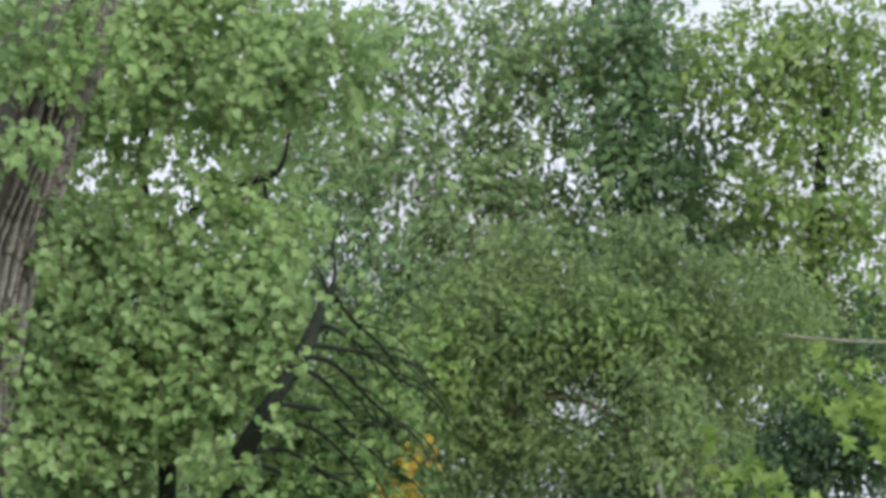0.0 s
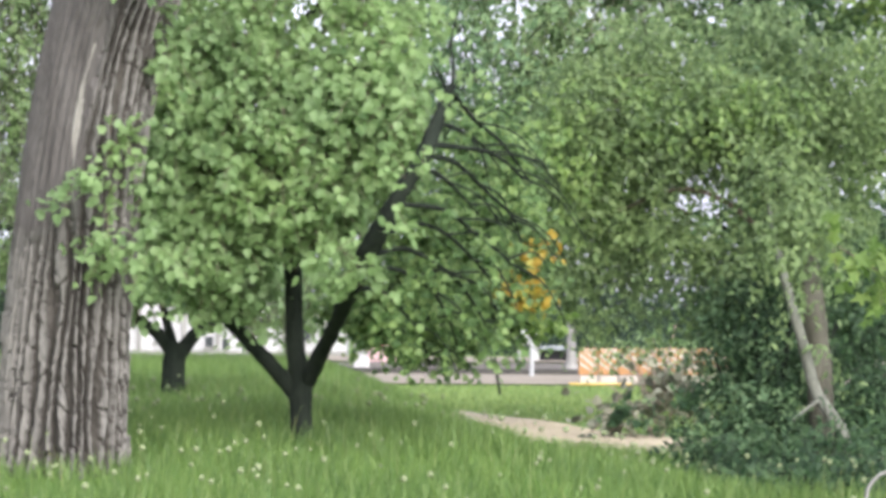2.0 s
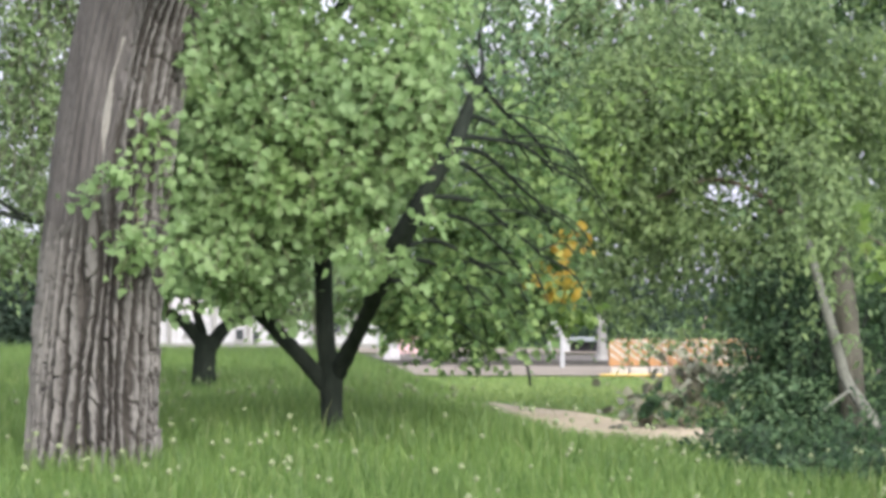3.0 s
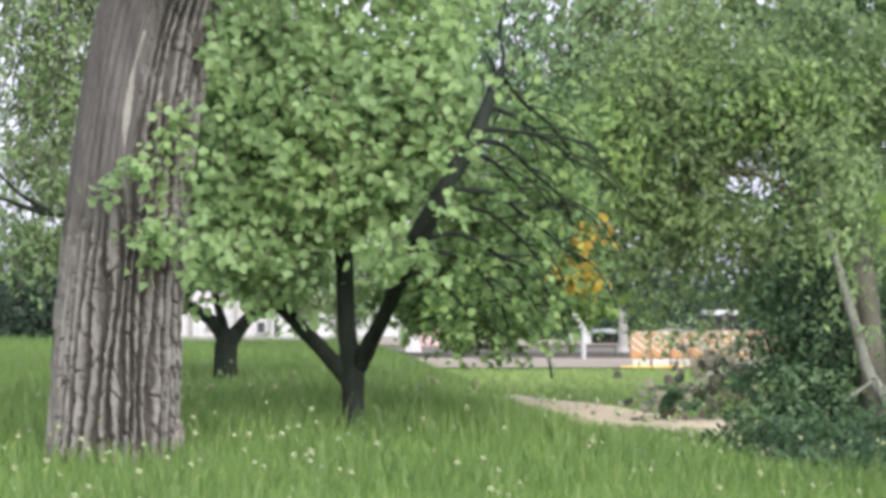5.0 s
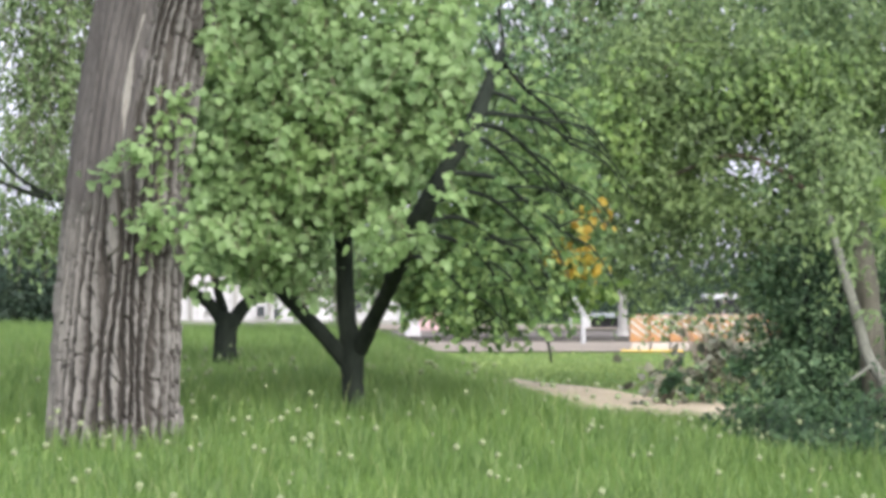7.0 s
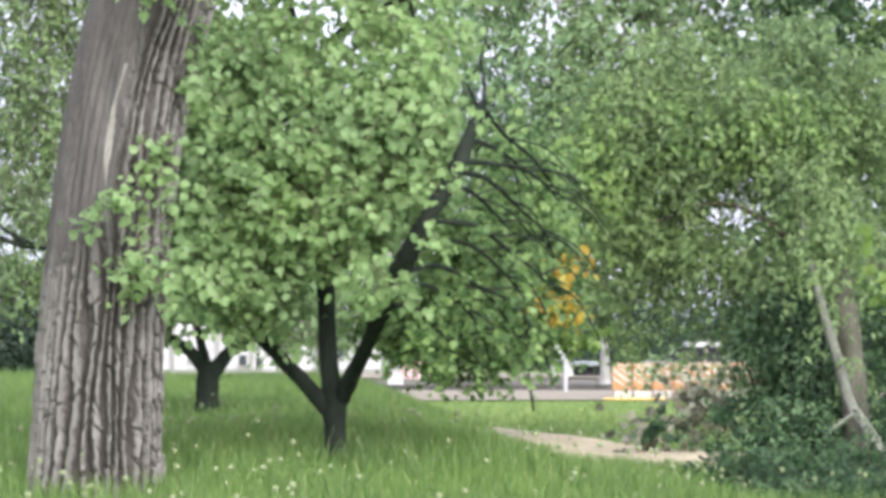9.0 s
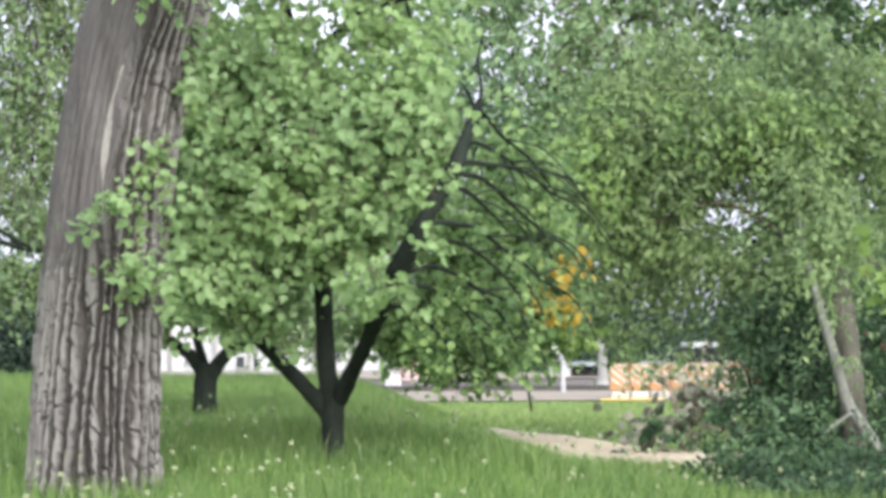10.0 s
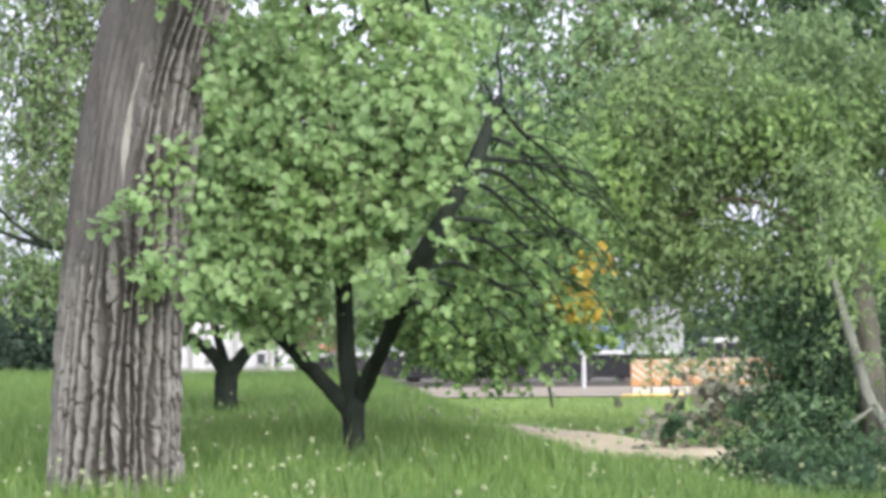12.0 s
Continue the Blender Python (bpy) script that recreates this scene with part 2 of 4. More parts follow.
LOBED_LEAF = (np.array([(0, 0, 0), (0.02, 0.42, 0.02), (0.3, 0.22, 0.04), (0.55, 0.56, -0.02), (0.6, 0.2, 0.04), (1.05, 0, -0.1),
                        (0.6, -0.2, 0.04), (0.55, -0.56, -0.02), (0.3, -0.22, 0.04), (0.02, -0.42, 0.02), (0.32, 0, 0)], float),
              np.array([(0, 10, 2, 1), (10, 4, 3, 2), (10, 6, 5, 4), (10, 8, 7, 6), (0, 9, 8, 10)]))


def unit(v):
    return v / (np.linalg.norm(v, axis=-1, keepdims=True) + 1e-9)


def leaves_mesh(name, at, along, face, size, shape, mat):
    tv, tq = shape
    along = unit(along)
    across = unit(np.cross(face, along))
    up = np.cross(along, across)
    n, k = len(at), len(tv)
    v = at[:, None, :] + size[:, None, None] * (tv[None, :, 0:1] * along[:, None, :] + tv[None, :, 1:2] * across[:, None, :] + tv[None, :, 2:3] * up[:, None, :])
    q = tq[None] + (np.arange(n) * k)[:, None, None]
    return quads_mesh(name, v.reshape(-1, 3), q.reshape(-1, 4), mat)


def sprays(clumps, rng, per_twig, twig_length, droop, spread, shell=0.5):
    """Twigs inside soft-edged clumps (centre, radii, number of twigs), and leaves along each of them."""
    at, along, face, twigs = [], [], [], []
    for centre, radii, number in clumps:
        c, r = np.array(centre), np.array(radii)
        d = unit(rng.normal(size=(number, 3)))
        rad = rng.uniform(0, 1, (number, 1)) ** (1 / 3)
        rad = np.where(rng.uniform(size=(number, 1)) < shell, 0.7 + 0.38 * rng.uniform(size=(number, 1)), rad)
        lump = np.array([[0.8 + 0.45 * noise.noise(Vector(tuple(3.1 * e + 7 * c)))] for e in d])
        root = c + d * rad * lump * r
        way = unit(d * np.array([1, 1, 0.6]) + rng.normal(size=(number, 3)) * 0.7 + np.array([0, 0, -droop]))
        length = twig_length * rng.uniform(0.5, 1.3, (number, 1))
        for k in range(per_twig):
            f = (k + rng.uniform(0, 1, (number, 1))) / per_twig
            sag = np.concatenate([np.zeros((number, 2)), -0.35 * droop * length * f * f], 1)
            at.append(root + way * length * f + sag + rng.normal(size=(number, 3)) * spread)
            side = unit(np.cross(way, rng.normal(size=(number, 3))))
            along.append(way * 0.6 + side * 0.9 + np.array([0, 0, -0.45 * droop]))
            face.append(unit(rng.normal(size=(number, 3)) * 0.5 + d * 0.35 + np.array([0, -0.55, 0.7])))
        tip = root + way * length + np.concatenate([np.zeros((number, 2)), -0.35 * droop * length], 1)
        twigs.append((root, root + way * length * 0.5, tip))
    root, mid, tip = (np.vstack([t[i] for t in twigs]) for i in range(3))
    return np.vstack(at), np.vstack(along), np.vstack(face), (root, mid, tip)


def twigs_mesh(name, twigs, r, mat):
    """Thin three-sided twigs, tapering to their tips."""
    root, mid, tip = twigs
    n = len(root)
    rings = []
    for p, f in ((root, 1.0), (mid, 0.75), (tip, 0.35)):
        for k in range(3):
            a = 2.1 * k
            rings.append(p + r * f * np.array([math.cos(a), math.sin(a), 0.3 * math.sin(2 * a)]))
    v = np.stack(rings, 1)
    q = np.array([(i * 3 + k, i * 3 + (k + 1) % 3, i * 3 + 3 + (k + 1) % 3, i * 3 + 3 + k) for i in range(2) for k in range(3)])
    return quads_mesh(name, v.reshape(-1, 3), (q[None] + (np.arange(n) * 9)[:, None, None]).reshape(-1, 4), mat)


def crown(parent, clumps, seed, per_twig, twig_length, leaf, shape, mat, droop=0.4, spread=0.02, twig_mat=None, twig_r=0.004, shell=0.5, name="foliage", label="", keep=None):
    rng = np.random.default_rng(seed)
    off = np.array(parent.location)
    at, along, face, twigs = sprays([(np.array(c) - off, r, n) for c, r, n in clumps], rng, per_twig, twig_length, droop, spread, shell)
    size = leaf * rng.uniform(0.6, 1.25, len(at))
    if keep is not None:
        pick = keep(at + off)
        at, along, face, size = at[pick], along[pick], face[pick], size[pick]
    ob = hang(name, leaves_mesh(name, at, along, face, size, shape, mat), parent, label, "stuff")
    if twig_mat:
        hang("fine_branching", twigs_mesh("fine_branching", twigs, twig_r, twig_mat), parent, "", "stuff")
    return ob


# ---- ground: a meadow that rises from the camera, then falls to a path, a lawn and the road ----
RISE = np.array([(-60, 0), (0, 0), (10, 0.24), (16, 0.49), (18, 0.63), (19.5, 0.73), (22, 0.79), (26, 0.81), (36, 0.78), (46, 0.75), (58, 0.35), (75, -0.38), (80, -0.45), (3000, -0.45)])
FALL = np.array([(-60, 0), (0, 0), (10, 0.22), (16, 0.44), (18, 0.44), (20, 0.38), (22, 0.3), (24, 0.21), (26, 0.14), (31, 0.09), (40, 0.1), (50, -0.02), (60, -0.2), (72, -0.44), (80, -0.45), (3000, -0.45)])
EDGE = np.array([(-60, 3.5), (17, 2.2), (20, 1.1), (24, 0.4), (28, 0.25), (36, 0.2), (45, -0.4), (60, -2.2), (3000, -2.2)])


def ground_z(x, y):
    a, b, e = np.interp(y, *RISE.T), np.interp(y, *FALL.T), np.interp(y, *EDGE.T)
    s = np.clip((np.asarray(x) - e + 1.1) / 2.2, 0, 1)
    s = s * s * (3 - 2 * s)
    far = np.clip((np.asarray(y) - 60) / 20, 0, 1)
    return a + (b - a) * s + 0.03 * np.sin(1.1 * np.asarray(x) + 0.4 * np.asarray(y)) * np.sin(0.7 * np.asarray(y)) * (1 - far)


gx = np.concatenate([-np.geomspace(1500, 9, 26), np.arange(-8.8, 8.8, 0.2), np.geomspace(9, 1500, 26)])
gy = np.concatenate([-np.geomspace(300, 2, 10), np.arange(-1, 12, 1.0), np.arange(12, 50, 0.25), np.arange(50, 82, 0.5), np.geomspace(82, 3000, 26)])
GX, GY = np.meshgrid(gx, gy)
gv = np.stack([GX, GY, ground_z(GX, GY)], -1).reshape(-1, 3)
w_ = len(gx)
gq = np.array([(j * w_ + i, j * w_ + i + 1, (j + 1) * w_ + i + 1, (j + 1) * w_ + i) for j in range(len(gy) - 1) for i in range(w_ - 1)])
tagged(new("ground", quads_mesh("ground", gv, gq, SOIL, True)), "green grassy ground rising to a low meadow crest", "ground", kind="structure")


def strip(name, near, far, lift, mat, label, steps=80):
    """A flat way laid on the ground between two lines."""
    a, b = spline(near, steps // (len(near) - 1)), spline(far, steps // (len(far) - 1))
    n = min(len(a), len(b))
    rows = [a[:n] + (b[:n] - a[:n]) * f for f in np.linspace(0, 1, 9)]
    v = np.vstack(rows)
    v[:, 2] = ground_z(v[:, 0], v[:, 1]) + lift
    q = np.array([(j * n + i, j * n + i + 1, (j + 1) * n + i + 1, (j + 1) * n + i) for j in range(8) for i in range(n - 1)])
    return tagged(new(name, quads_mesh(name, v, q, mat, True)), label, name, kind="structure")


strip("path", [(0.7, 45.0, 0), (1.1, 39.0, 0), (1.6, 34.0, 0), (2.4, 32.0, 0), (3.2, 30.0, 0), (4.4, 28.0, 0), (8.0, 25.0, 0)],
      [(1.03, 46.0, 0), (1.9, 41.3, 0), (2.5, 38.2, 0), (2.9, 36.9, 0), (3.5, 35.4, 0), (5.0, 33.0, 0), (9.0, 30.0, 0)], 0.03, SAND, "narrow trodden path of pale sand")
strip("road", [(-300, 93.5, 0), (0, 93.5, 0), (300, 93.5, 0)], [(-300, 112, 0), (0, 112, 0), (300, 112, 0)], 0.02, ASPHALT, "worn grey asphalt road")
strip("pavement", [(-120, 81, 0), (0, 81, 0), (120, 81, 0)], [(-120, 92.6, 0), (0, 92.6, 0), (120, 92.6, 0)], 0.05, PAVING, "pale dusty pavement beside the road")
kerb = thing("kerb", (0, 93, -0.45), "grey concrete kerb along the road", "kerb", kind="structure")
for i in range(40):
    part("kerb_stone", box(-40 + 2 * i, 0, 0, 1.98, 0.3, 0.2, 0.02), KERBSTONE, kerb)
strip("far_pavement", [(-300, 113, 0), (0, 113, 0), (300, 113, 0)], [(-300, 124, 0), (0, 124, 0), (300, 124, 0)], 0.05, PAVING, "pale pavement on the far side of the road")


# ---- old poplar ----
def old_trunk(name, line, radii, parent, around=460, up=760):
    """A trunk with braided bark ridges and deep furrows between them."""
    rng = np.random.default_rng(5)
    path = spline(np.array(line) - np.array(parent.location), 40)
    s = np.linspace(0, 1, len(path))
    f = np.linspace(0, 1, up)
    c = np.stack([np.interp(f, s, path[:, k]) for k in range(3)], 1)
    r = np.interp(f, np.linspace(0, 1, len(radii)), radii)
    height = c[:, 2] - c[0, 2]
    a = np.linspace(0, 2 * math.pi, around, endpoint=False)
    A, H = np.meshgrid(a, height)

    def wave(ka, kh, n):
        out = np.zeros_like(A)
        for _ in range(n):
            out += np.sin(rng.integers(1, ka + 1) * A + rng.uniform(-kh, kh) * H + rng.uniform(0, 6.3))
        return out / math.sqrt(n)

    # upright ridges that wander, broken into plates, with furrows between them
    cols, step = 36, 0.15
    u = (A / (2 * math.pi)) * cols + 0.5 * wave(5, 1.6, 8) + 0.24 * wave(14, 6, 12) + 0.06 * wave(40, 45, 14) + 0.04 * wave(80, 120, 14)
    col = np.floor(u)
    inside = np.abs(u - col - 0.5) * 2
    gone = np.clip(-0.5 + 0.9 * np.sin(np.round(u) * 5.7 + 3.1 * H + 2.0 * wave(3, 4, 5)), 0, 0.75)
    ridge = np.clip((1 - inside) / 0.85, 0, 1)
    ridge = ridge + (1 - ridge) * gone * np.clip(inside * 2 - 0.6, 0, 1)
    shift = rng.uniform(0, 7, 4 * cols)
    length = rng.uniform(0.9, 2.4, 4 * cols)
    lean = rng.uniform(0, 1, 4 * cols)
    ci = (col.astype(int) + 2 * cols) % cols
    w = H / step / length[ci] + shift[ci] + 0.9 * (u - col) * np.where(lean[ci] > 0.5, 1, -1) + 0.25 * wave(30, 20, 8)
    cell = np.floor(w)
    crack = np.clip((1 - np.abs(w - cell - 0.5) * 2) * length[ci] / 0.22, 0.3, 1)
    lift = np.modf(np.abs(np.sin(ci * 12.9898 + cell * 78.233) * 437.585))[0]
    prof = ridge ** 1.1 * crack ** 0.5 * (0.72 + 0.28 * lift)
    fine = 0.5 * wave(70, 90, 26)
    smooth_side = np.clip(1 - np.clip((H - 1.25) / 0.6, 0, 1) * np.clip(1.5 * np.cos(A - 3.6) - 0.1, 0, 1), 0.22, 1)
    R = r[:, None] * (1 + 0.03 * wave(3, 1.2, 5)) + 0.08 * smooth_side * (prof - 0.55) + 0.0035 * fine
    flare = 1 + 0.1 * np.exp(-H / 0.25) * (1 + 0.35 * np.sin(5 * A + 1))
    R *= flare
    v = np.stack([c[:, 0:1] + R * np.cos(A), c[:, 1:2] + R * np.sin(A), np.repeat(c[:, 2:3], around, 1)], -1).reshape(-1, 3)
    i, k = np.meshgrid(np.arange(up - 1), np.arange(around), indexing="ij")
    k2 = (k + 1) % around
    q = np.stack([i * around + k, i * around + k2, (i + 1) * around + k2, (i + 1) * around + k], -1).reshape(-1, 4)
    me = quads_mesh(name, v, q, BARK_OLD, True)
    # relief shading put into colour: dark in the furrows, pale on plate tops
    me.materials.append(BARK_INNER_SHADED)
    shaded_furrow = ((prof * (0.4 + 0.6 * smooth_side) + 0.6 * (1 - smooth_side) + 0.05 * fine) < 0.48)[:-1].ravel()
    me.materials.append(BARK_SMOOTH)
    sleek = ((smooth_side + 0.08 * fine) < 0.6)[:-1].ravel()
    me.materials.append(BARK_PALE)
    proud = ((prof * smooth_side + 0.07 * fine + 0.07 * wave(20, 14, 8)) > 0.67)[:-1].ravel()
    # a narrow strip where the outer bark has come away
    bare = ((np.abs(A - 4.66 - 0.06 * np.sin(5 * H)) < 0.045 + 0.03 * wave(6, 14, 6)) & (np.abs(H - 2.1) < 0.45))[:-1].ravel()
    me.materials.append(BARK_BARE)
    me.polygons.foreach_set("material_index", np.where(bare, 4, np.where(sleek, 2, np.where(proud, 3, shaded_furrow))).astype(np.int32))
    return hang(name, me, parent)


poplar = thing("poplar_tree", (-1.883, 18.000, 0.633), "massive old poplar trunk with deeply furrowed grey-brown bark", "tree")
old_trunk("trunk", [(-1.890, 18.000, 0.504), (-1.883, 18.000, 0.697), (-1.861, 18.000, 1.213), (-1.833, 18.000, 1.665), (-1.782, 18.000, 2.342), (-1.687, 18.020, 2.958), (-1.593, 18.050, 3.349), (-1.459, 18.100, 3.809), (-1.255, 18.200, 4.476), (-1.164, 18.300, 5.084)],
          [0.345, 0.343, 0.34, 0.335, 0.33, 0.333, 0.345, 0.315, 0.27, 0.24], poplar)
limb("limb", poplar, [(-1.572, 18.100, 3.321), (-1.416, 18.600, 4.104), (-0.925, 19.500, 5.172)], [0.2, 0.16, 0.1], BARK_OLD, 16, 12, 0.08, 3)

# ---- fruit tree with three stems ----
fruit = thing("fruit_tree", (-0.552, 19.500, 0.779), "three-stemmed fruit tree with dark bark and fresh green leaves", "tree")
limb("trunk", fruit, [(-0.538, 19.500, 0.639), (-0.552, 19.500, 0.796), (-0.559, 19.500, 0.936), (-0.566, 19.500, 1.111), (-0.580, 19.500, 1.251)], [0.09, 0.073, 0.068, 0.08, 0.066], BARK_DARK, 14, 6, 0.05, 2)
limb("stem", fruit, [(-0.601, 19.500, 1.058), (-0.729, 19.450, 1.210), (-0.866, 19.400, 1.357), (-1.086, 19.300, 1.600), (-1.253, 19.200, 1.875), (-1.315, 19.100, 2.285)], [0.055, 0.05, 0.046, 0.04, 0.03, 0.018], BARK_DARK, 10, 6, 0.05, 3)
limb("stem", fruit, [(-0.566, 19.500, 1.111), (-0.601, 19.500, 1.390), (-0.615, 19.500, 1.775), (-0.647, 19.600, 2.197), (-0.745, 19.600, 2.830), (-0.774, 19.700, 3.296), (-0.867, 19.800, 3.803), (-0.654, 19.800, 4.550)], [0.062, 0.058, 0.056, 0.05, 0.04, 0.034, 0.028, 0.015], BARK_DARK, 10, 6, 0.05, 4)
limb("stem", fruit, [(-0.524, 19.50, 1.122), (-0.446, 19.30, 1.275), (-0.317, 18.80, 1.530), (-0.224, 18.40, 1.729), (-0.136, 18.10, 1.915), (-0.051, 17.95, 2.070), (0.035, 17.90, 2.226), (0.122, 17.90, 2.374), (0.187, 17.95, 2.489), (0.239, 18.05, 2.623), (0.294, 18.20, 2.772), (0.338, 18.30, 2.883)],
     [0.055, 0.05, 0.047, 0.053, 0.06, 0.056, 0.05, 0.046, 0.048, 0.041, 0.036, 0.022], BARK_DARK, 12, 9, 0.14, 5)
for i, pts in enumerate([[(0.335, 18.30, 2.870), (0.350, 18.40, 2.989), (0.332, 18.50, 3.129), (0.360, 18.60, 3.304)], [(0.315, 18.30, 2.824), (0.270, 18.35, 2.939), (0.218, 18.40, 3.022)], [(0.335, 18.30, 2.857), (0.422, 18.40, 2.943), (0.497, 18.50, 2.983)]]):
    limb("twig", fruit, pts, np.linspace(0.014, 0.004, len(pts)), BARK_DARK, 5, 5, 0.08, 120 + i)
limb("branch", fruit, [(-0.735, 19.600, 2.830), (-0.679, 19.500, 3.139), (-0.504, 19.500, 3.419), (-0.294, 19.500, 3.559), (-0.014, 19.400, 3.654), (0.056, 19.400, 3.898)], [0.03, 0.028, 0.024, 0.026, 0.02, 0.008], BARK_DARK, 8, 6, 0.06, 6)
limb("branch", fruit, [(-0.049, 19.400, 3.654), (-0.084, 19.400, 3.549), (-0.049, 19.400, 3.410)], [0.018, 0.014, 0.008], BARK_DARK, 7, 5, 0.06, 7)
ARCHES = [
    [(0.334, 18.28, 2.842), (0.405, 18.50, 2.778), (0.490, 18.72, 2.694), (0.638, 18.94, 2.595), (0.756, 19.16, 2.463), (0.855, 19.38, 2.347)],
    [(0.219, 17.97, 2.519), (0.395, 18.19, 2.513), (0.554, 18.41, 2.498), (0.688, 18.63, 2.432), (0.797, 18.85, 2.330)],
    [(0.167, 17.92, 2.452), (0.312, 18.14, 2.443), (0.421, 18.36, 2.387), (0.553, 18.58, 2.270), (0.674, 18.80, 2.177), (0.743, 19.02, 2.095), (0.786, 19.24, 1.983)],
    [(0.045, 17.90, 2.175), (0.247, 18.12, 2.162), (0.355, 18.34, 2.123), (0.519, 18.56, 2.000), (0.660, 18.78, 1.900), (0.756, 19.00, 1.801)],
    [(-0.039, 17.95, 2.016), (0.150, 18.17, 2.069), (0.316, 18.39, 2.013), (0.487, 18.61, 1.864), (0.611, 18.83, 1.712)],
    [(-0.084, 18.08, 1.895), (0.059, 18.30, 1.929), (0.219, 18.52, 1.869), (0.363, 18.74, 1.765), (0.496, 18.96, 1.604), (0.598, 19.18, 1.425)],
    [(-0.127, 18.20, 1.826), (0.053, 18.42, 1.799), (0.221, 18.64, 1.697), (0.331, 18.86, 1.536), (0.397, 19.08, 1.358)],
    [(-0.205, 18.40, 1.703), (-0.040, 18.62, 1.667), (0.095, 18.84, 1.536), (0.191, 19.06, 1.365), (0.235, 19.28, 1.224)],
    [(0.135, 17.90, 2.387), (0.273, 18.12, 2.344), (0.398, 18.34, 2.242), (0.506, 18.56, 2.136)],
    [(0.252, 18.05, 2.646), (0.380, 18.27, 2.619), (0.517, 18.49, 2.545), (0.631, 18.71, 2.422)],
]
rng_arch = np.random.default_rng(44)
for i, pts in enumerate(ARCHES):
    limb("arching_branch", fruit, pts, np.linspace(0.017, 0.005, len(pts)), BARK_DARK, 6, 7, 0.2, 20 + i)
    way = np.array(pts)
    for k in range(3):
        g = rng_arch.uniform(0.3, 0.9) * (len(way) - 1)
        foot = np.array([np.interp(g, range(len(way)), way[:, c]) for c in range(3)])
        tip = foot + np.array([rng_arch.uniform(0.15, 0.45), rng_arch.uniform(-0.1, 0.3), rng_arch.uniform(-0.4, 0.02)])
        limb("twig", fruit, [foot, 0.5 * (foot + tip) + np.array([0.03, 0, 0.06]), tip], [0.008, 0.006, 0.003], BARK_DARK, 5, 5, 0.08, 200 + 5 * i + k)

FRUIT_CLUMPS = [
    ((-0.231, 17.9, 1.732), (0.07, 0.10, 0.07), 4), ((-0.334, 17.9, 1.796), (0.09, 0.10, 0.06), 4), ((-0.155, 17.7, 1.842), (0.05, 0.10, 0.05), 2),
    ((-0.955, 19.1, 1.672), (0.14, 0.20, 0.10), 13), ((-1.138, 19.0, 1.774), (0.16, 0.20, 0.10), 13), ((-1.325, 19.0, 1.842), (0.12, 0.20, 0.10), 9),
    ((-0.216, 17.7, 1.826), (0.09, 0.10, 0.08), 2), ((-0.155, 17.6, 2.039), (0.10, 0.10, 0.10), 2), ((-0.028, 17.6, 2.203), (0.07, 0.08, 0.08), 1), ((0.107, 17.6, 2.321), (0.06, 0.08, 0.07), 2), ((0.146, 17.7, 2.508), (0.05, 0.08, 0.06), 1), ((-0.298, 17.7, 1.905), (0.10, 0.10, 0.10), 3), ((0.212, 17.9, 2.791), (0.08, 0.10, 0.10), 2), ((0.310, 18.0, 2.911), (0.06, 0.10, 0.05), 2),
    ((-1.247, 19.100, 2.422), (0.42, 0.6, 0.5), 120), ((-1.57, 17.600, 2.27), (0.16, 0.15, 0.06), 5), ((-1.527, 17.6, 2.519), (0.10, 0.10, 0.10), 4), ((-1.385, 17.6, 2.566), (0.08, 0.10, 0.08), 3), ((-1.574, 17.6, 1.913), (0.12, 0.10, 0.04), 4), ((-1.417, 17.8, 2.210), (0.10, 0.10, 0.14), 4), ((-0.763, 19.000, 2.622), (0.55, 0.7, 0.55), 170),
    ((-0.322, 19.100, 2.662), (0.4, 0.6, 0.45), 120), ((-0.470, 19.000, 2.27), (0.36, 0.6, 0.26), 100), ((-1.120, 19.000, 2.02), (0.36, 0.6, 0.3), 95),
    ((-1.257, 19.000, 2.060), (0.3, 0.45, 0.22), 60), ((-1.379, 17.300, 4.178), (0.3, 0.2, 0.35), 44), ((-1.394, 17.300, 3.587), (0.12, 0.15, 0.2), 12), ((-1.034, 17.500, 4.113), (0.2, 0.2, 0.4), 30), ((-1.000, 19.200, 1.75), (0.14, 0.4, 0.1), 9), ((-0.400, 18.8, 2.02), (0.16, 0.2, 0.08), 8),
    ((-1.744, 17.400, 2.255), (0.09, 0.12, 0.05), 5), ((-1.550, 17.500, 1.945), (0.12, 0.15, 0.06), 7), ((-1.528, 17.600, 2.500), (0.07, 0.12, 0.08), 3), ((-1.401, 17.800, 1.919), (0.12, 0.3, 0.1), 6), ((-1.305, 18.000, 3.021), (0.1, 0.3, 0.3), 16), ((-0.065, 19.000, 2.861), (0.26, 0.5, 0.35), 76), ((-0.048, 19.000, 2.520), (0.14, 0.3, 0.15), 22),
    ((-0.905, 19.100, 3.108), (0.55, 0.6, 0.36), 90), ((-1.247, 19.100, 2.936), (0.3, 0.5, 0.35), 46), ((-1.406, 19.400, 3.619), (0.5, 0.7, 0.4), 34),
    ((-0.568, 19.300, 3.539), (0.6, 0.8, 0.35), 70), ((-0.083, 19.300, 3.401), (0.35, 0.6, 0.3), 50), ((-1.233, 19.400, 4.247), (0.6, 0.8, 0.5), 150),
    ((-0.362, 19.400, 4.247), (0.65, 0.9, 0.45), 170), ((-0.784, 19.500, 4.821), (0.8, 0.9, 0.5), 190), ((0.266, 19.500, 4.400), (0.5, 0.7, 0.45), 110),
    ((-1.573, 19.300, 4.788), (0.3, 0.5, 0.45), 50), ((-0.819, 20.400, 2.515), (1.0, 0.5, 1.2), 60), ((-0.680, 20.600, 4.373), (1.2, 0.6, 1.0), 90),
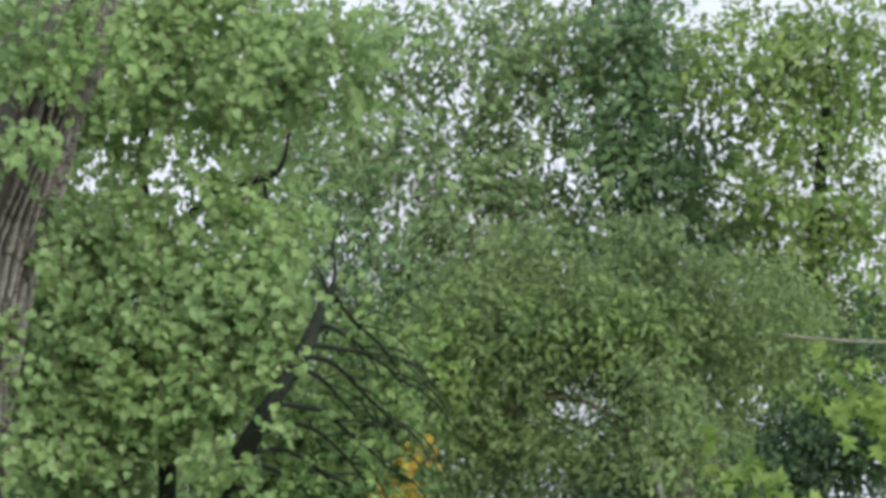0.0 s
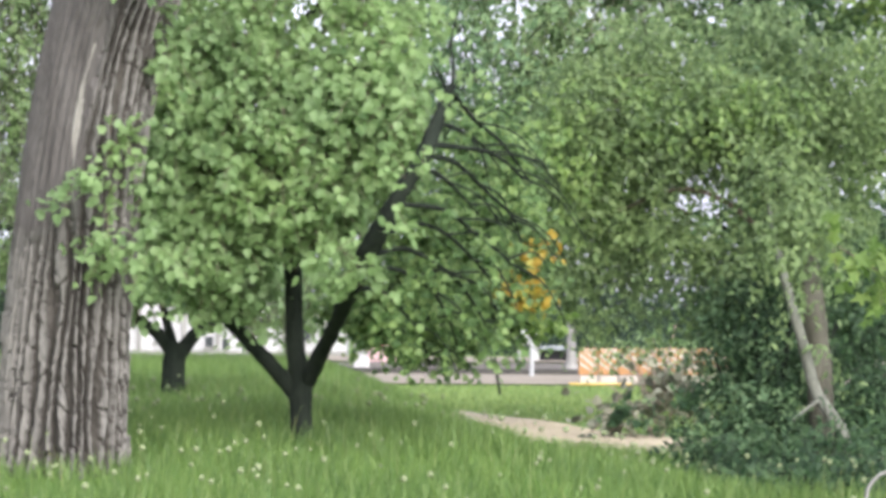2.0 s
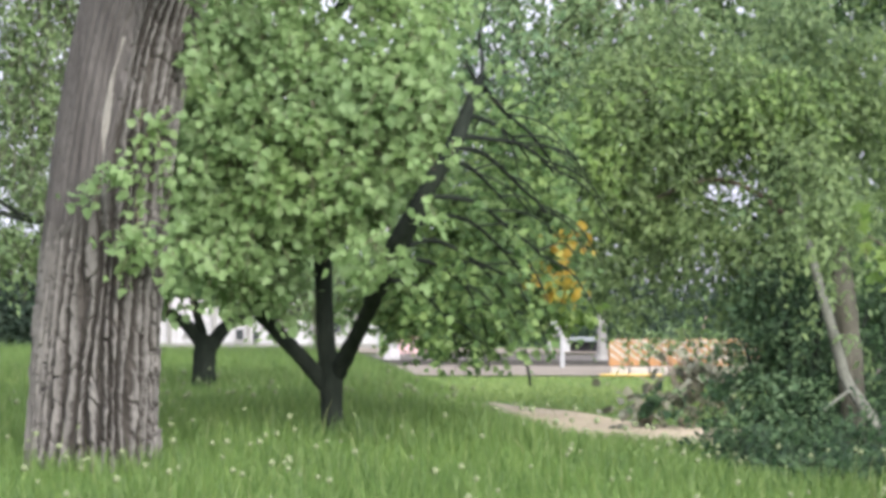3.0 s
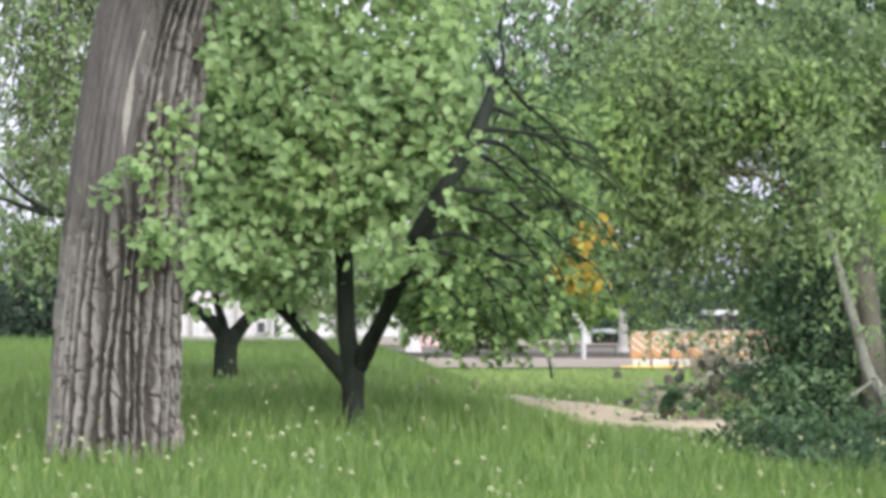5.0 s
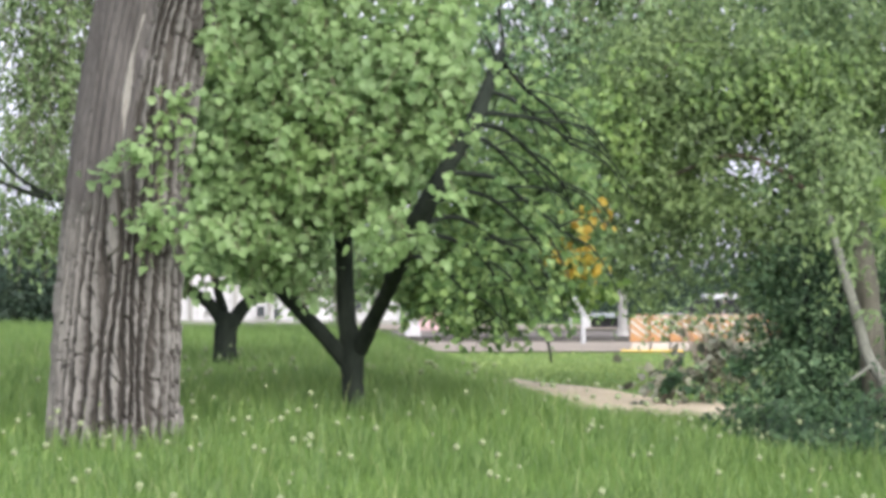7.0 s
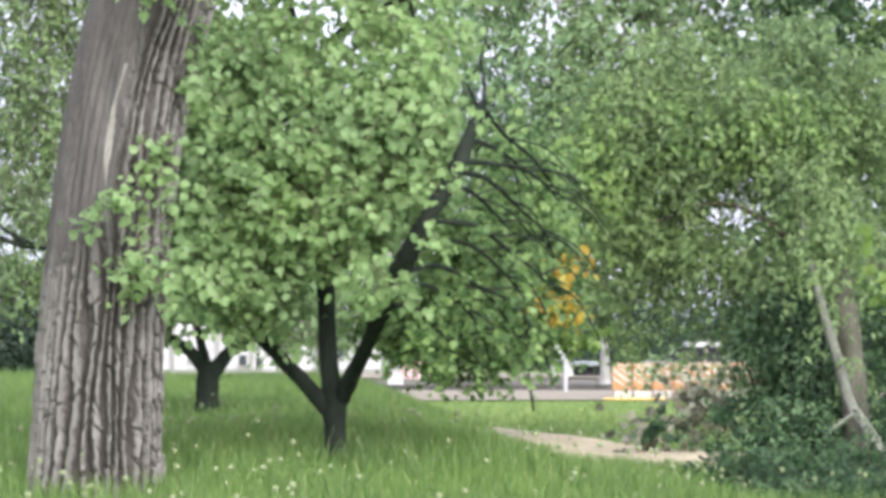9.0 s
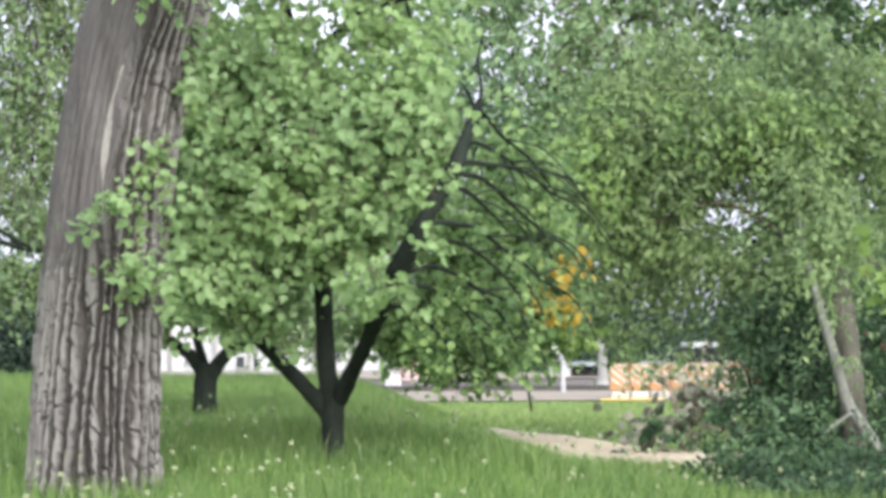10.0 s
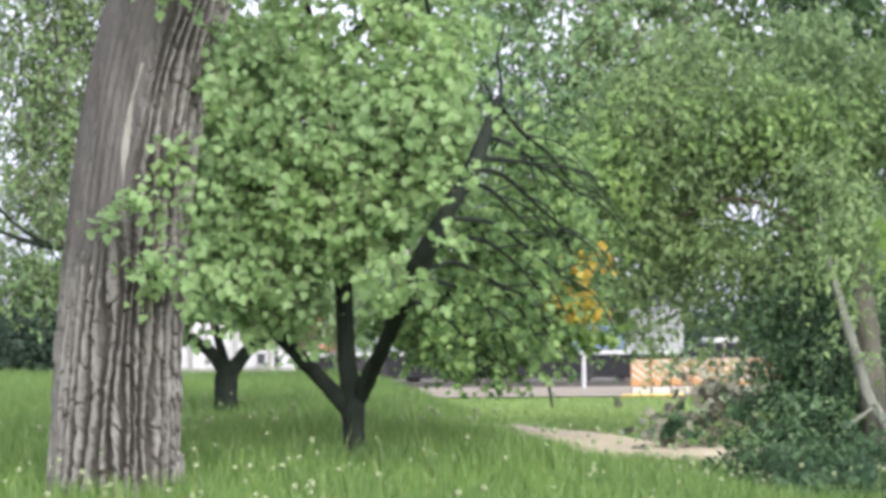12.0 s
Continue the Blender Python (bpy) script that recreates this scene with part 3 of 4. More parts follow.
]
front = []


def back_only(p):
    """The leaves left to the joined foliage: some of the outermost ones are single leaves."""
    rng = np.random.default_rng(77)
    near = (p[:, 1] < 18.95) & (p[:, 2] > 1.2) & (p[:, 2] < 3.4)
    chosen = near & (rng.uniform(size=len(p)) < 300 / max(1, near.sum()))
    front.append(p[chosen][:300])
    return ~chosen


crown(fruit, [(c, r, int((1.2 if c[1] < 18.5 or c[2] > 3.2 else 2.5) * k)) for c, r, k in FRUIT_CLUMPS], 11, 10, 0.22, 0.058, ROUND_LEAF, LEAF_FRUIT, 0.5, 0.03, BARK_TWIG, 0.004, keep=back_only)
rng = np.random.default_rng(3)
one_leaf = [leaves_mesh("leaf", np.zeros((1, 3)), np.array([[0.5, 0, -0.8]]), np.array([[0.1 * k - 0.2, -0.7, 0.6]]), np.array([0.05 + 0.005 * k]), ROUND_LEAF, LEAF_FRUIT_ONE) for k in range(5)]
for i, p in enumerate(front[0]):
    ob = hang("leaf", one_leaf[i % 5], fruit)
    ob.location = Vector(p) - fruit.location
    ob.rotation_euler = (rng.uniform(-0.5, 0.5), rng.uniform(-0.9, 0.9), rng.uniform(-1.2, 1.2))

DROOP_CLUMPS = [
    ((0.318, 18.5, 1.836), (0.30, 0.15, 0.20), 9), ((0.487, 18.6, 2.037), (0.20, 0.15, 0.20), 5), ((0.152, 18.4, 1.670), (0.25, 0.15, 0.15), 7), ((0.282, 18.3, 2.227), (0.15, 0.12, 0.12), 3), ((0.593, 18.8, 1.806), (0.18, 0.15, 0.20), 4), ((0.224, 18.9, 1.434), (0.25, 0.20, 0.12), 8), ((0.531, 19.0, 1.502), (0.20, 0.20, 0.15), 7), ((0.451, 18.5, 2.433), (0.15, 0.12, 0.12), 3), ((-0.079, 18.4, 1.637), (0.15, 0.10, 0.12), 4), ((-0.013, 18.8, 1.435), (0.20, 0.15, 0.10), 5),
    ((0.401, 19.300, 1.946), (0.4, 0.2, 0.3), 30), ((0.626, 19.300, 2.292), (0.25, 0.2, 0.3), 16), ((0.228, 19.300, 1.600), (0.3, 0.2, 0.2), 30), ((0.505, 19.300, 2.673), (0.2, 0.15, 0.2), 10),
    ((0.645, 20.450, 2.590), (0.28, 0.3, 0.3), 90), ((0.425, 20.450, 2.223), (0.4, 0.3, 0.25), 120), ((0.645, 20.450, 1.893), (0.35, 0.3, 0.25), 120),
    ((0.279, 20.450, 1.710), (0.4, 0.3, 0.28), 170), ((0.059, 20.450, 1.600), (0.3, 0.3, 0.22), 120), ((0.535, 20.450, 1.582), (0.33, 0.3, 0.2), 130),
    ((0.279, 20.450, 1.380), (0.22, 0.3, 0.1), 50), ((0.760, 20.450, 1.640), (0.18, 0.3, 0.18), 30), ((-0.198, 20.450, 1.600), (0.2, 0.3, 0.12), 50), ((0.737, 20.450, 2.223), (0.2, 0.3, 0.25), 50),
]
crown(fruit, [(c, r, int(1.5 * k)) for c, r, k in DROOP_CLUMPS], 12, 9, 0.24, 0.046, ROUND_LEAF, LEAF_DROOP_SHADED, 0.4, 0.02, BARK_DARK, 0.004, name="drooping_foliage", label="shade-darkened drooping foliage on arching branches")
crown(fruit, [((0.864, 20.000, 1.708), (0.08, 0.12, 0.1), 9), ((0.936, 20.000, 1.959), (0.06, 0.1, 0.1), 6), ((0.739, 20.000, 1.736), (0.04, 0.1, 0.03), 3)], 13, 6, 0.12, 0.06, ROUND_LEAF, LEAF_ORANGE, 0.5, 0.02, BARK_DARK, 0.003, name="yellowed_foliage", label="orange-yellow leaves")

crown(fruit, [((0.973, 20.400, 1.527), (0.12, 0.2, 0.06), 12)], 113, 6, 0.14, 0.06, ROUND_LEAF, LEAF_BRIGHT, 0.5, 0.02, name="young_foliage", label="bright young leaves")

# ---- smaller fruit tree behind ----
small = thing("fruit_tree", (-1.798, 26.000, 0.948), "small dark-barked fruit tree forking low over the grass", "tree")
limb("trunk", small, [(-1.798, 26.000, 0.761), (-1.798, 26.000, 0.948), (-1.789, 26.000, 1.134), (-1.752, 26.000, 1.274)], [0.12, 0.1, 0.095, 0.1], BARK_DARK, 12, 6, 0.06, 31)
limb("stem", small, [(-1.799, 26.000, 1.181), (-1.920, 26.000, 1.344), (-2.092, 26.000, 1.460), (-2.302, 26.000, 1.600)], [0.07, 0.05, 0.045, 0.03], BARK_DARK, 9, 6, 0.06, 32)
limb("stem", small, [(-1.733, 26.000, 1.204), (-1.603, 26.000, 1.367), (-1.440, 26.000, 1.484), (-1.230, 26.000, 1.693)], [0.07, 0.05, 0.045, 0.03], BARK_DARK, 9, 6, 0.06, 33)
limb("stem", small, [(-1.789, 26.000, 1.204), (-1.859, 26.000, 1.460), (-1.930, 26.000, 1.740)], [0.05, 0.035, 0.025], BARK_DARK, 8, 6, 0.06, 34)
crown(small, [((-1.654, 25.700, 1.62), (0.3, 0.5, 0.1), 6), ((-2.054, 25.800, 1.831), (0.45, 0.6, 0.2), 60), ((-1.644, 25.900, 1.971), (0.9, 0.9, 0.4), 160), ((-1.697, 26.000, 2.532), (1.1, 1, 0.6), 180)],
      14, 7, 0.24, 0.08, ROUND_LEAF, LEAF_FRUIT, 0.5, 0.03, BARK_TWIG, 0.005)

# ---- slender trees with fine leaves ----
slim = thing("slender_tree", (3.192, 21.700, 0.434), "slender pale-stemmed tree with fine spring leaves", "tree")
limb("trunk", slim, [(3.130, 21.40, 0.454), (3.073, 21.40, 0.722), (3.000, 21.40, 0.860), (2.930, 21.45, 0.970), (2.875, 21.50, 1.096), (2.812, 21.55, 1.365), (2.741, 21.60, 1.628), (2.693, 21.90, 1.950), (2.771, 23.00, 2.223), (2.872, 24.20, 2.603), (2.916, 24.80, 3.250)], [0.052, 0.048, 0.044, 0.042, 0.04, 0.037, 0.033, 0.026, 0.018, 0.011, 0.004], BARK_GREY, 10, 7, 0.06, 41)
limb("branch", slim, [(2.900, 21.40, 0.971), (2.795, 21.30, 0.909), (2.702, 21.20, 0.844)], [0.014, 0.01, 0.006], BARK_GREY, 6, 5, 0.06, 46)
slim_b = thing("slender_tree", (3.058, 22.000, 0.457), "slender grey-stemmed tree among dark shrubs", "tree")
limb("trunk", slim_b, [(3.045, 22.00, 0.264), (3.029, 22.00, 0.619), (3.005, 22.00, 0.934), (2.974, 22.00, 1.328), (2.934, 22.00, 1.683), (2.955, 22.40, 1.966), (3.105, 23.60, 2.239), (3.299, 24.80, 2.717), (3.456, 25.50, 3.571)], [0.1, 0.095, 0.092, 0.088, 0.084, 0.07, 0.05, 0.025, 0.006], BARK_STEM, 12, 7, 0.07, 42)
for i, pts in enumerate([[(3.254, 24.400, 1.906), (2.890, 24.200, 2.685), (2.350, 24.000, 3.107), (1.783, 23.900, 3.186), (1.349, 23.800, 2.966)], [(2.960, 24.000, 1.966), (2.640, 23.900, 2.329), (2.202, 23.800, 2.496), (1.683, 23.700, 2.322)],
                         [(2.900, 24.100, 2.378), (2.566, 24.000, 2.977), (2.135, 24.000, 3.322), (1.619, 24.000, 3.365)]]):
    limb("branch", slim, pts, np.linspace(0.03, 0.006, len(pts)), BARK_TWIG, 7, 6, 0.06, 43 + i)
FINE_CLUMPS = [
    ((1.575, 24.000, 2.676), (0.5, 0.7, 0.5), 330), ((2.221, 24.000, 3.020), (0.6, 0.8, 0.45), 420), ((2.781, 24.000, 2.934), (0.5, 0.8, 0.5), 360), ((2.005, 24.000, 2.073), (0.5, 0.7, 0.4), 330),
    ((1.446, 24.000, 2.030), (0.36, 0.6, 0.45), 240), ((2.737, 24.000, 1.944), (0.4, 0.6, 0.4), 260), ((3.254, 24.000, 2.633), (0.4, 0.7, 0.7), 320), ((1.747, 24.000, 1.686), (0.4, 0.6, 0.18), 40),
    ((2.435, 24.000, 1.643), (0.3, 0.5, 0.2), 60), ((1.533, 24.000, 3.193), (0.4, 0.6, 0.3), 180), ((3.771, 24.000, 3.250), (0.55, 0.8, 0.55), 300),
]


FINE_CLUMPS += [((1.446, 24.0, 3.412), (0.25, 0.40, 0.20), 60), ((1.919, 24.0, 3.648), (0.30, 0.40, 0.25), 80), ((2.310, 23.6, 3.424), (0.20, 0.30, 0.20), 40), ((2.759, 24.2, 3.817), (0.35, 0.40, 0.30), 90), ((3.166, 24.0, 3.541), (0.30, 0.40, 0.30), 90), ((1.242, 23.8, 2.842), (0.15, 0.30, 0.25), 40), ((2.730, 22.2, 2.241), (0.22, 0.3, 0.14), 40), ((2.962, 22.3, 2.244), (0.22, 0.3, 0.2), 50), ((2.662, 22.3, 2.604), (0.2, 0.3, 0.2), 44), ((2.759, 21.500, 1.677), (0.12, 0.05, 0.12), 5), ((2.932, 21.500, 1.292), (0.12, 0.05, 0.14), 6), ((2.701, 21.800, 1.991), (0.2, 0.1, 0.1), 14), ((2.916, 21.800, 1.952), (0.2, 0.1, 0.15), 16)]


def with_gap(p):
    """Thin spots in the crown."""
    d1 = np.hypot(p[:, 0] - 2.45, p[:, 2] - 2.42) / 0.36
    rr = np.random.default_rng(8).uniform(size=len(p))
    d2 = np.hypot((p[:, 0] - 1.95) / 0.58, (p[:, 2] - 1.7) / 0.42)
    return rr < np.minimum(np.clip(d1 * d1 * 0.8, 0.42, 1), np.clip(d2 * d2 * d2, 0.18, 1))


crown(slim, [(c, r, int(1.25 * k)) for c, r, k in FINE_CLUMPS], 15, 9, 0.34, 0.07, LONG_LEAF, LEAF_FINE, 0.9, 0.02, BARK_DARK, 0.0015, keep=with_gap)

crown(slim, [((2.259, 23.500, 3.181), (0.65, 0.3, 0.2), 90), ((1.269, 23.500, 2.822), (0.14, 0.3, 0.5), 60), ((2.807, 23.500, 3.075), (0.4, 0.3, 0.2), 50)], 151, 9, 0.3, 0.075, LONG_LEAF, LEAF_YOUNG, 0.8, 0.02, name="young_foliage", label="yellow-green young leaves")

# ---- dark shrubs ----
shrub = thing("shrub", (2.725, 22.500, 0.431), "dense dark green shrub beside the slender trees", "shrub")
SHRUB_CLUMPS = [((2.605, 23.4, 1.689), (0.25, 0.30, 0.20), 50), ((2.705, 23.0, 1.316), (0.25, 0.30, 0.30), 80), ((2.518, 22.8, 0.951), (0.20, 0.30, 0.25), 60), ((3.262, 23.6, 1.478), (0.30, 0.30, 0.50), 110), ((2.730, 22.2, 0.610), (0.35, 0.30, 0.20), 80), ((2.884, 21.0, 0.588), (0.30, 0.30, 0.20), 70), ((2.192, 21.6, 0.617), (0.16, 0.20, 0.07), 26), ((2.319, 18.600, 0.584), (0.28, 0.2, 0.08), 40), ((2.546, 18.200, 0.540), (0.3, 0.2, 0.13), 70), ((2.760, 18.000, 0.536), (0.3, 0.2, 0.2), 60), ((2.642, 20.600, 0.493), (0.35, 0.3, 0.1), 60), ((2.340, 21.200, 0.480), (0.3, 0.3, 0.08), 46), ((2.900, 19.600, 0.441), (0.4, 0.3, 0.14), 70), ((2.920, 21.000, 0.584), (0.3, 0.3, 0.15), 50), ((2.700, 22.800, 1.191), (0.28, 0.5, 0.45), 130), ((2.899, 22.600, 0.790), (0.45, 0.6, 0.4), 165), ((2.540, 22.400, 0.700), (0.25, 0.5, 0.26), 90), ((2.291, 22.200, 0.526), (0.3, 0.4, 0.17), 60),
                ((3.198, 23.000, 0.776), (0.35, 0.4, 0.5), 140), ((3.310, 23.200, 1.351), (0.5, 0.6, 0.7), 200), ((3.507, 22.600, 0.628), (0.5, 0.6, 0.45), 150), ((2.877, 23.400, 1.642), (0.4, 0.5, 0.35), 120)]
crown(shrub, [((2.540, 23.0, 1.687), (0.25, 0.20, 0.20), 34), ((2.617, 22.6, 1.321), (0.22, 0.20, 0.20), 26), ((2.416, 23.0, 1.481), (0.15, 0.20, 0.15), 18), ((2.433, 22.4, 1.002), (0.15, 0.20, 0.15), 14), ((2.615, 21.9, 0.780), (0.25, 0.20, 0.12), 22), ((2.299, 21.900, 0.658), (0.25, 0.3, 0.17), 40), ((2.719, 21.800, 0.702), (0.3, 0.2, 0.3), 16), ((2.62, 22.000, 1.048), (0.22, 0.2, 0.3), 20)], 116, 6, 0.2, 0.062, LONG_LEAF, LEAF_COOL, 0.5, 0.03, name="young_foliage", label="lighter young leaves")
crown(shrub, SHRUB_CLUMPS, 16, 15, 0.42, 0.06, LONG_LEAF, LEAF_DARK, 0.35, 0.018, BARK_DARK, 0.004)
for i, (x, z) in enumerate([(2.6, 1.2), (2.9, 1.4), (3.2, 1.1), (2.3, 0.9)]):
    limb("stem", shrub, [(2.7 + 0.05 * i, 22.6, 0.3), (0.5 * (2.7 + x), 22.6, 0.3 + 0.5 * z), (x, 22.6, 0.4 + z)], [0.03, 0.022, 0.01], BARK_DARK, 7, 5, 0.06, 60 + i)
dry = thing("dry_shrub", (3.038, 36.000, 0.149), "half-withered shrub of thin pale twigs and brown leaves", "shrub")
crown(dry, [((3.169, 36.0, 0.768), (0.30, 0.30, 0.18), 16), ((3.556, 36.0, 0.756), (0.25, 0.30, 0.18), 10), ((2.942, 36.000, 0.632), (0.55, 0.4, 0.36), 24), ((2.558, 35.600, 0.388), (0.2, 0.3, 0.13), 16), ((3.393, 36.000, 0.697), (0.4, 0.4, 0.4), 18)], 17, 5, 0.5, 0.12, ROUND_LEAF, LEAF_BROWN, 0.3, 0.03, BARK_DRY, 0.006, shell=0.2)
crown(dry, [((2.453, 35.0, 0.490), (0.12, 0.20, 0.06), 5), ((2.704, 35.0, 0.352), (0.15, 0.20, 0.06), 4), ((3.284, 35.5, 0.589), (0.20, 0.20, 0.10), 6)], 117, 5, 0.2, 0.11, ROUND_LEAF, LEAF_DARK, 0.4, 0.03, name="dark_foliage", label="dark round leaves")
crown(dry, [((3.219, 35.500, 0.391), (0.6, 0.4, 0.2), 50), ((2.620, 36.000, 1.213), (0.4, 0.4, 0.3), 36), ((3.329, 36.000, 1.084), (0.5, 0.4, 0.3), 40)], 18, 6, 0.4, 0.075, LONG_LEAF, LEAF_TALL, 0.4, 0.03, name="green_foliage", label="sparse green leaves")
for i, (x, z) in enumerate([(2.7, 1.05), (3.25, 1.3), (2.5, 0.6), (3.0, 1.15), (3.6, 0.7), (2.85, 0.8)]):
    limb("stem", dry, [(3.0 + 0.02 * i, 36, 0.05), (1.8 + 0.4 * x, 36, 0.15 + 0.45 * z), (x, 36.1, 0.1 + z)], [0.02, 0.016, 0.007], BARK_DRY, 6, 5, 0.08, 70 + i)

# ---- young maple close by ----
maple = thing("maple_tree", (4.4, 15.5, 0.36), "young maple with bright yellow-green leaves", "tree")
limb("trunk", maple, [(4.4, 15.5, 0.2), (4.35, 15.5, 1.4), (4.3, 15.4, 2.6), (4.35, 15.4, 4.2)], [0.06, 0.05, 0.04, 0.015], BARK_GREY, 9, 7, 0.05, 80)
limb("branch", maple, [(4.32, 15.45, 1.4), (3.6, 15.2, 1.62), (2.76, 15.1, 1.6), (2.4, 15.05, 1.74), (2.12, 15.0, 1.9)], [0.012, 0.008, 0.006, 0.005, 0.003], BARK_TWIG, 6, 6, 0.05, 81)
limb("branch", maple, [(4.34, 15.4, 2.3), (3.6, 15.3, 2.48), (2.788, 15.300, 2.500), (2.470, 15.200, 2.513)], [0.02, 0.012, 0.009, 0.005], BARK_GREY, 6, 6, 0.05, 82)
crown(maple, [((2.119, 15.0, 1.910), (0.04, 0.15, 0.04), 2), ((2.194, 15.0, 1.850), (0.06, 0.20, 0.04), 4), ((2.302, 15.0, 1.791), (0.07, 0.20, 0.04), 4), ((2.452, 15.1, 1.744), (0.08, 0.20, 0.05), 5), ((2.601, 15.1, 1.690), (0.08, 0.20, 0.05), 4), ((2.785, 15.2, 1.598), (0.10, 0.20, 0.06), 5),
              ((2.669, 15.1, 2.182), (0.06, 0.20, 0.06), 3), ((2.796, 15.2, 2.361), (0.08, 0.20, 0.08), 5), ((2.872, 15.2, 2.121), (0.08, 0.20, 0.10), 6), ((3.033, 15.3, 2.261), (0.12, 0.30, 0.20), 12), ((3.329, 15.4, 2.045), (0.30, 0.40, 0.50), 40)],
      19, 6, 0.15, 0.085, LOBED_LEAF, LEAF_BRIGHT, 0.5, 0.02, BARK_TWIG, 0.003)

# ---- tall trees behind ----
dark_tree = thing("tall_tree", (4.6, 40, 0.0), "tall dark green broadleaf tree with a straight trunk", "tree")
limb("trunk", dark_tree, [(4.6, 40, -0.2), (4.6, 40, 2.5), (4.65, 40, 5.5), (4.5, 40, 9.0), (4.4, 40, 12)], [0.24, 0.2, 0.16, 0.12, 0.06], BARK_DARK, 12, 8, 0.05, 90)
tall = thing("tall_tree", (5.6, 44, 0.0), "tall broadleaf tree with an open olive-green crown", "tree")
limb("trunk", tall, [(5.6, 44, -0.2), (5.5, 44, 2.0), (5.0, 43, 4.0), (4.4, 42, 6.0), (4.0, 41, 9.0)], [0.18, 0.15, 0.12, 0.08, 0.03], BARK_DARK, 10, 8, 0.05, 89)
for i, pts in enumerate([[(5.4, 43.8, 2.4), (3.4, 41, 3.0), (1.6, 39.5, 3.6)], [(5.0, 43, 4.0), (2.4, 41, 4.6), (0.2, 39.5, 5.0)], [(4.7, 42.5, 5.0), (2.8, 40.5, 6.0), (1.0, 39.8, 6.6)]]):
    limb("limb", tall, pts, [0.045, 0.03, 0.01], BARK_DARK, 8, 8, 0.06, 91 + i)
TALL_CLUMPS = [((1.5, 38, 5.7), (0.8, 1.0, 0.4), 60), ((2.6, 38.5, 5.3), (1.0, 1.0, 0.6), 150), ((0.3, 38.5, 5.9), (0.9, 1.0, 0.5), 110), ((0.450, 38.000, 4.736), (0.9, 1.2, 0.7), 150), ((1.472, 38.000, 3.986), (0.9, 1.2, 0.8), 210), ((1.882, 38.000, 4.872), (0.9, 1.2, 0.6), 160), ((3.051, 39.000, 4.818), (0.9, 1.2, 0.7), 180),
               ((0.812, 39.000, 6.149), (1.1, 1.2, 0.7), 170), ((2.212, 39.000, 5.939), (1.1, 1.2, 0.7), 170), ((2.072, 39.000, 7.341), (1.3, 1.2, 0.8), 300), ((3.332, 39.000, 6.079), (0.9, 1.2, 0.8), 180),
               ((3.473, 39.000, 7.481), (0.9, 1.2, 0.8), 200), ((-0.596, 39.500, 7.273), (1.2, 1.2, 1.0), 260), ((1.511, 39.000, 2.999), (1.2, 1.0, 0.8), 300), ((3.259, 39.000, 2.999), (1.2, 1.0, 1.0), 170),
               ((2.839, 39.000, 2.439), (0.7, 0.8, 0.4), 110), ((0.832, 40.000, 2.174), (1.3, 1.0, 0.6), 200), ((-0.172, 40.000, 2.174), (1.0, 1.0, 0.6), 160)]
DARK_CLUMPS = [((4.407, 38.000, 6.716), (0.9, 0.8, 1.3), 240), ((4.404, 38.000, 4.327), (0.9, 0.8, 1.2), 200), ((4.310, 39.000, 4.678), (0.8, 1.2, 0.8), 220), ((5.360, 39.000, 4.818), (0.8, 1.2, 0.9), 240), ((4.872, 39.000, 6.149), (0.8, 1.2, 0.9), 260),
               ((4.313, 39.000, 7.622), (0.8, 1.2, 0.8), 220), ((5.007, 39.000, 2.649), (1.2, 1.0, 1.2), 300), ((4.169, 39.000, 3.488), (0.7, 1.0, 0.8), 180)]
YOUNG_CLUMPS = [((5.553, 37.000, 7.113), (0.9, 1.0, 0.8), 170), ((6.215, 37.000, 5.717), (0.8, 1.0, 1.2), 300), ((6.079, 37.000, 3.923), (0.8, 1.0, 1.0), 260), ((6.749, 37.000, 7.246), (0.9, 1.0, 0.9), 200), ((7.076, 37.000, 4.521), (0.8, 1.0, 1.4), 260)]
LOW_CLUMPS = [((5.075, 29.000, 2.328), (0.8, 0.6, 0.5), 420), ((5.544, 29.000, 2.900), (0.6, 0.6, 0.9), 240), ((4.450, 29.000, 2.016), (0.6, 0.6, 0.5), 320), ((4.761, 29.000, 1.080), (0.9, 0.6, 0.8), 420)]


def far_gap(p):
    """Openings in the crown where the sky comes through: a few large ones and many small."""
    rr = np.random.default_rng(18).uniform(size=len(p))
    speck = np.array([noise.noise(Vector((2.6 * a, 1.1 * b, 2.6 * c))) + 0.6 * noise.noise(Vector((6.1 * a, 2.0 * b, 6.1 * c))) for a, b, c in p])
    keep = np.clip(1.0 + 1.4 * speck, 0.2, 1)
    for x, z, w in ((3.95, 3.05, 0.42), (-0.6, 4.25, 0.5), (0.9, 4.6, 0.35), (1.6, 5.4, 0.3), (2.5, 5.2, 0.3), (5.2, 6.6, 0.5), (5.6, 4.4, 0.3), (3.4, 4.0, 0.25)):
        keep = np.minimum(keep, np.clip((np.hypot(p[:, 0] - x, p[:, 2] - z) / w) ** 2 * 0.7, 0.12, 1))
    return rr < keep


crown(tall, [(c, r, int(1.1 * k)) for c, r, k in TALL_CLUMPS], 20, 8, 0.6, 0.15, LONG_LEAF, LEAF_TALL, 0.5, 0.05, BARK_TWIG, 0.004, keep=far_gap)
crown(dark_tree, DARK_CLUMPS, 120, 8, 0.6, 0.16, LONG_LEAF, LEAF_COOL, 0.5, 0.05, BARK_DARK, 0.004, keep=far_gap)
young_tree = thing("broadleaf_tree", (6.3, 37, 0.1), "yellow-green broadleaf tree in young leaf", "tree")
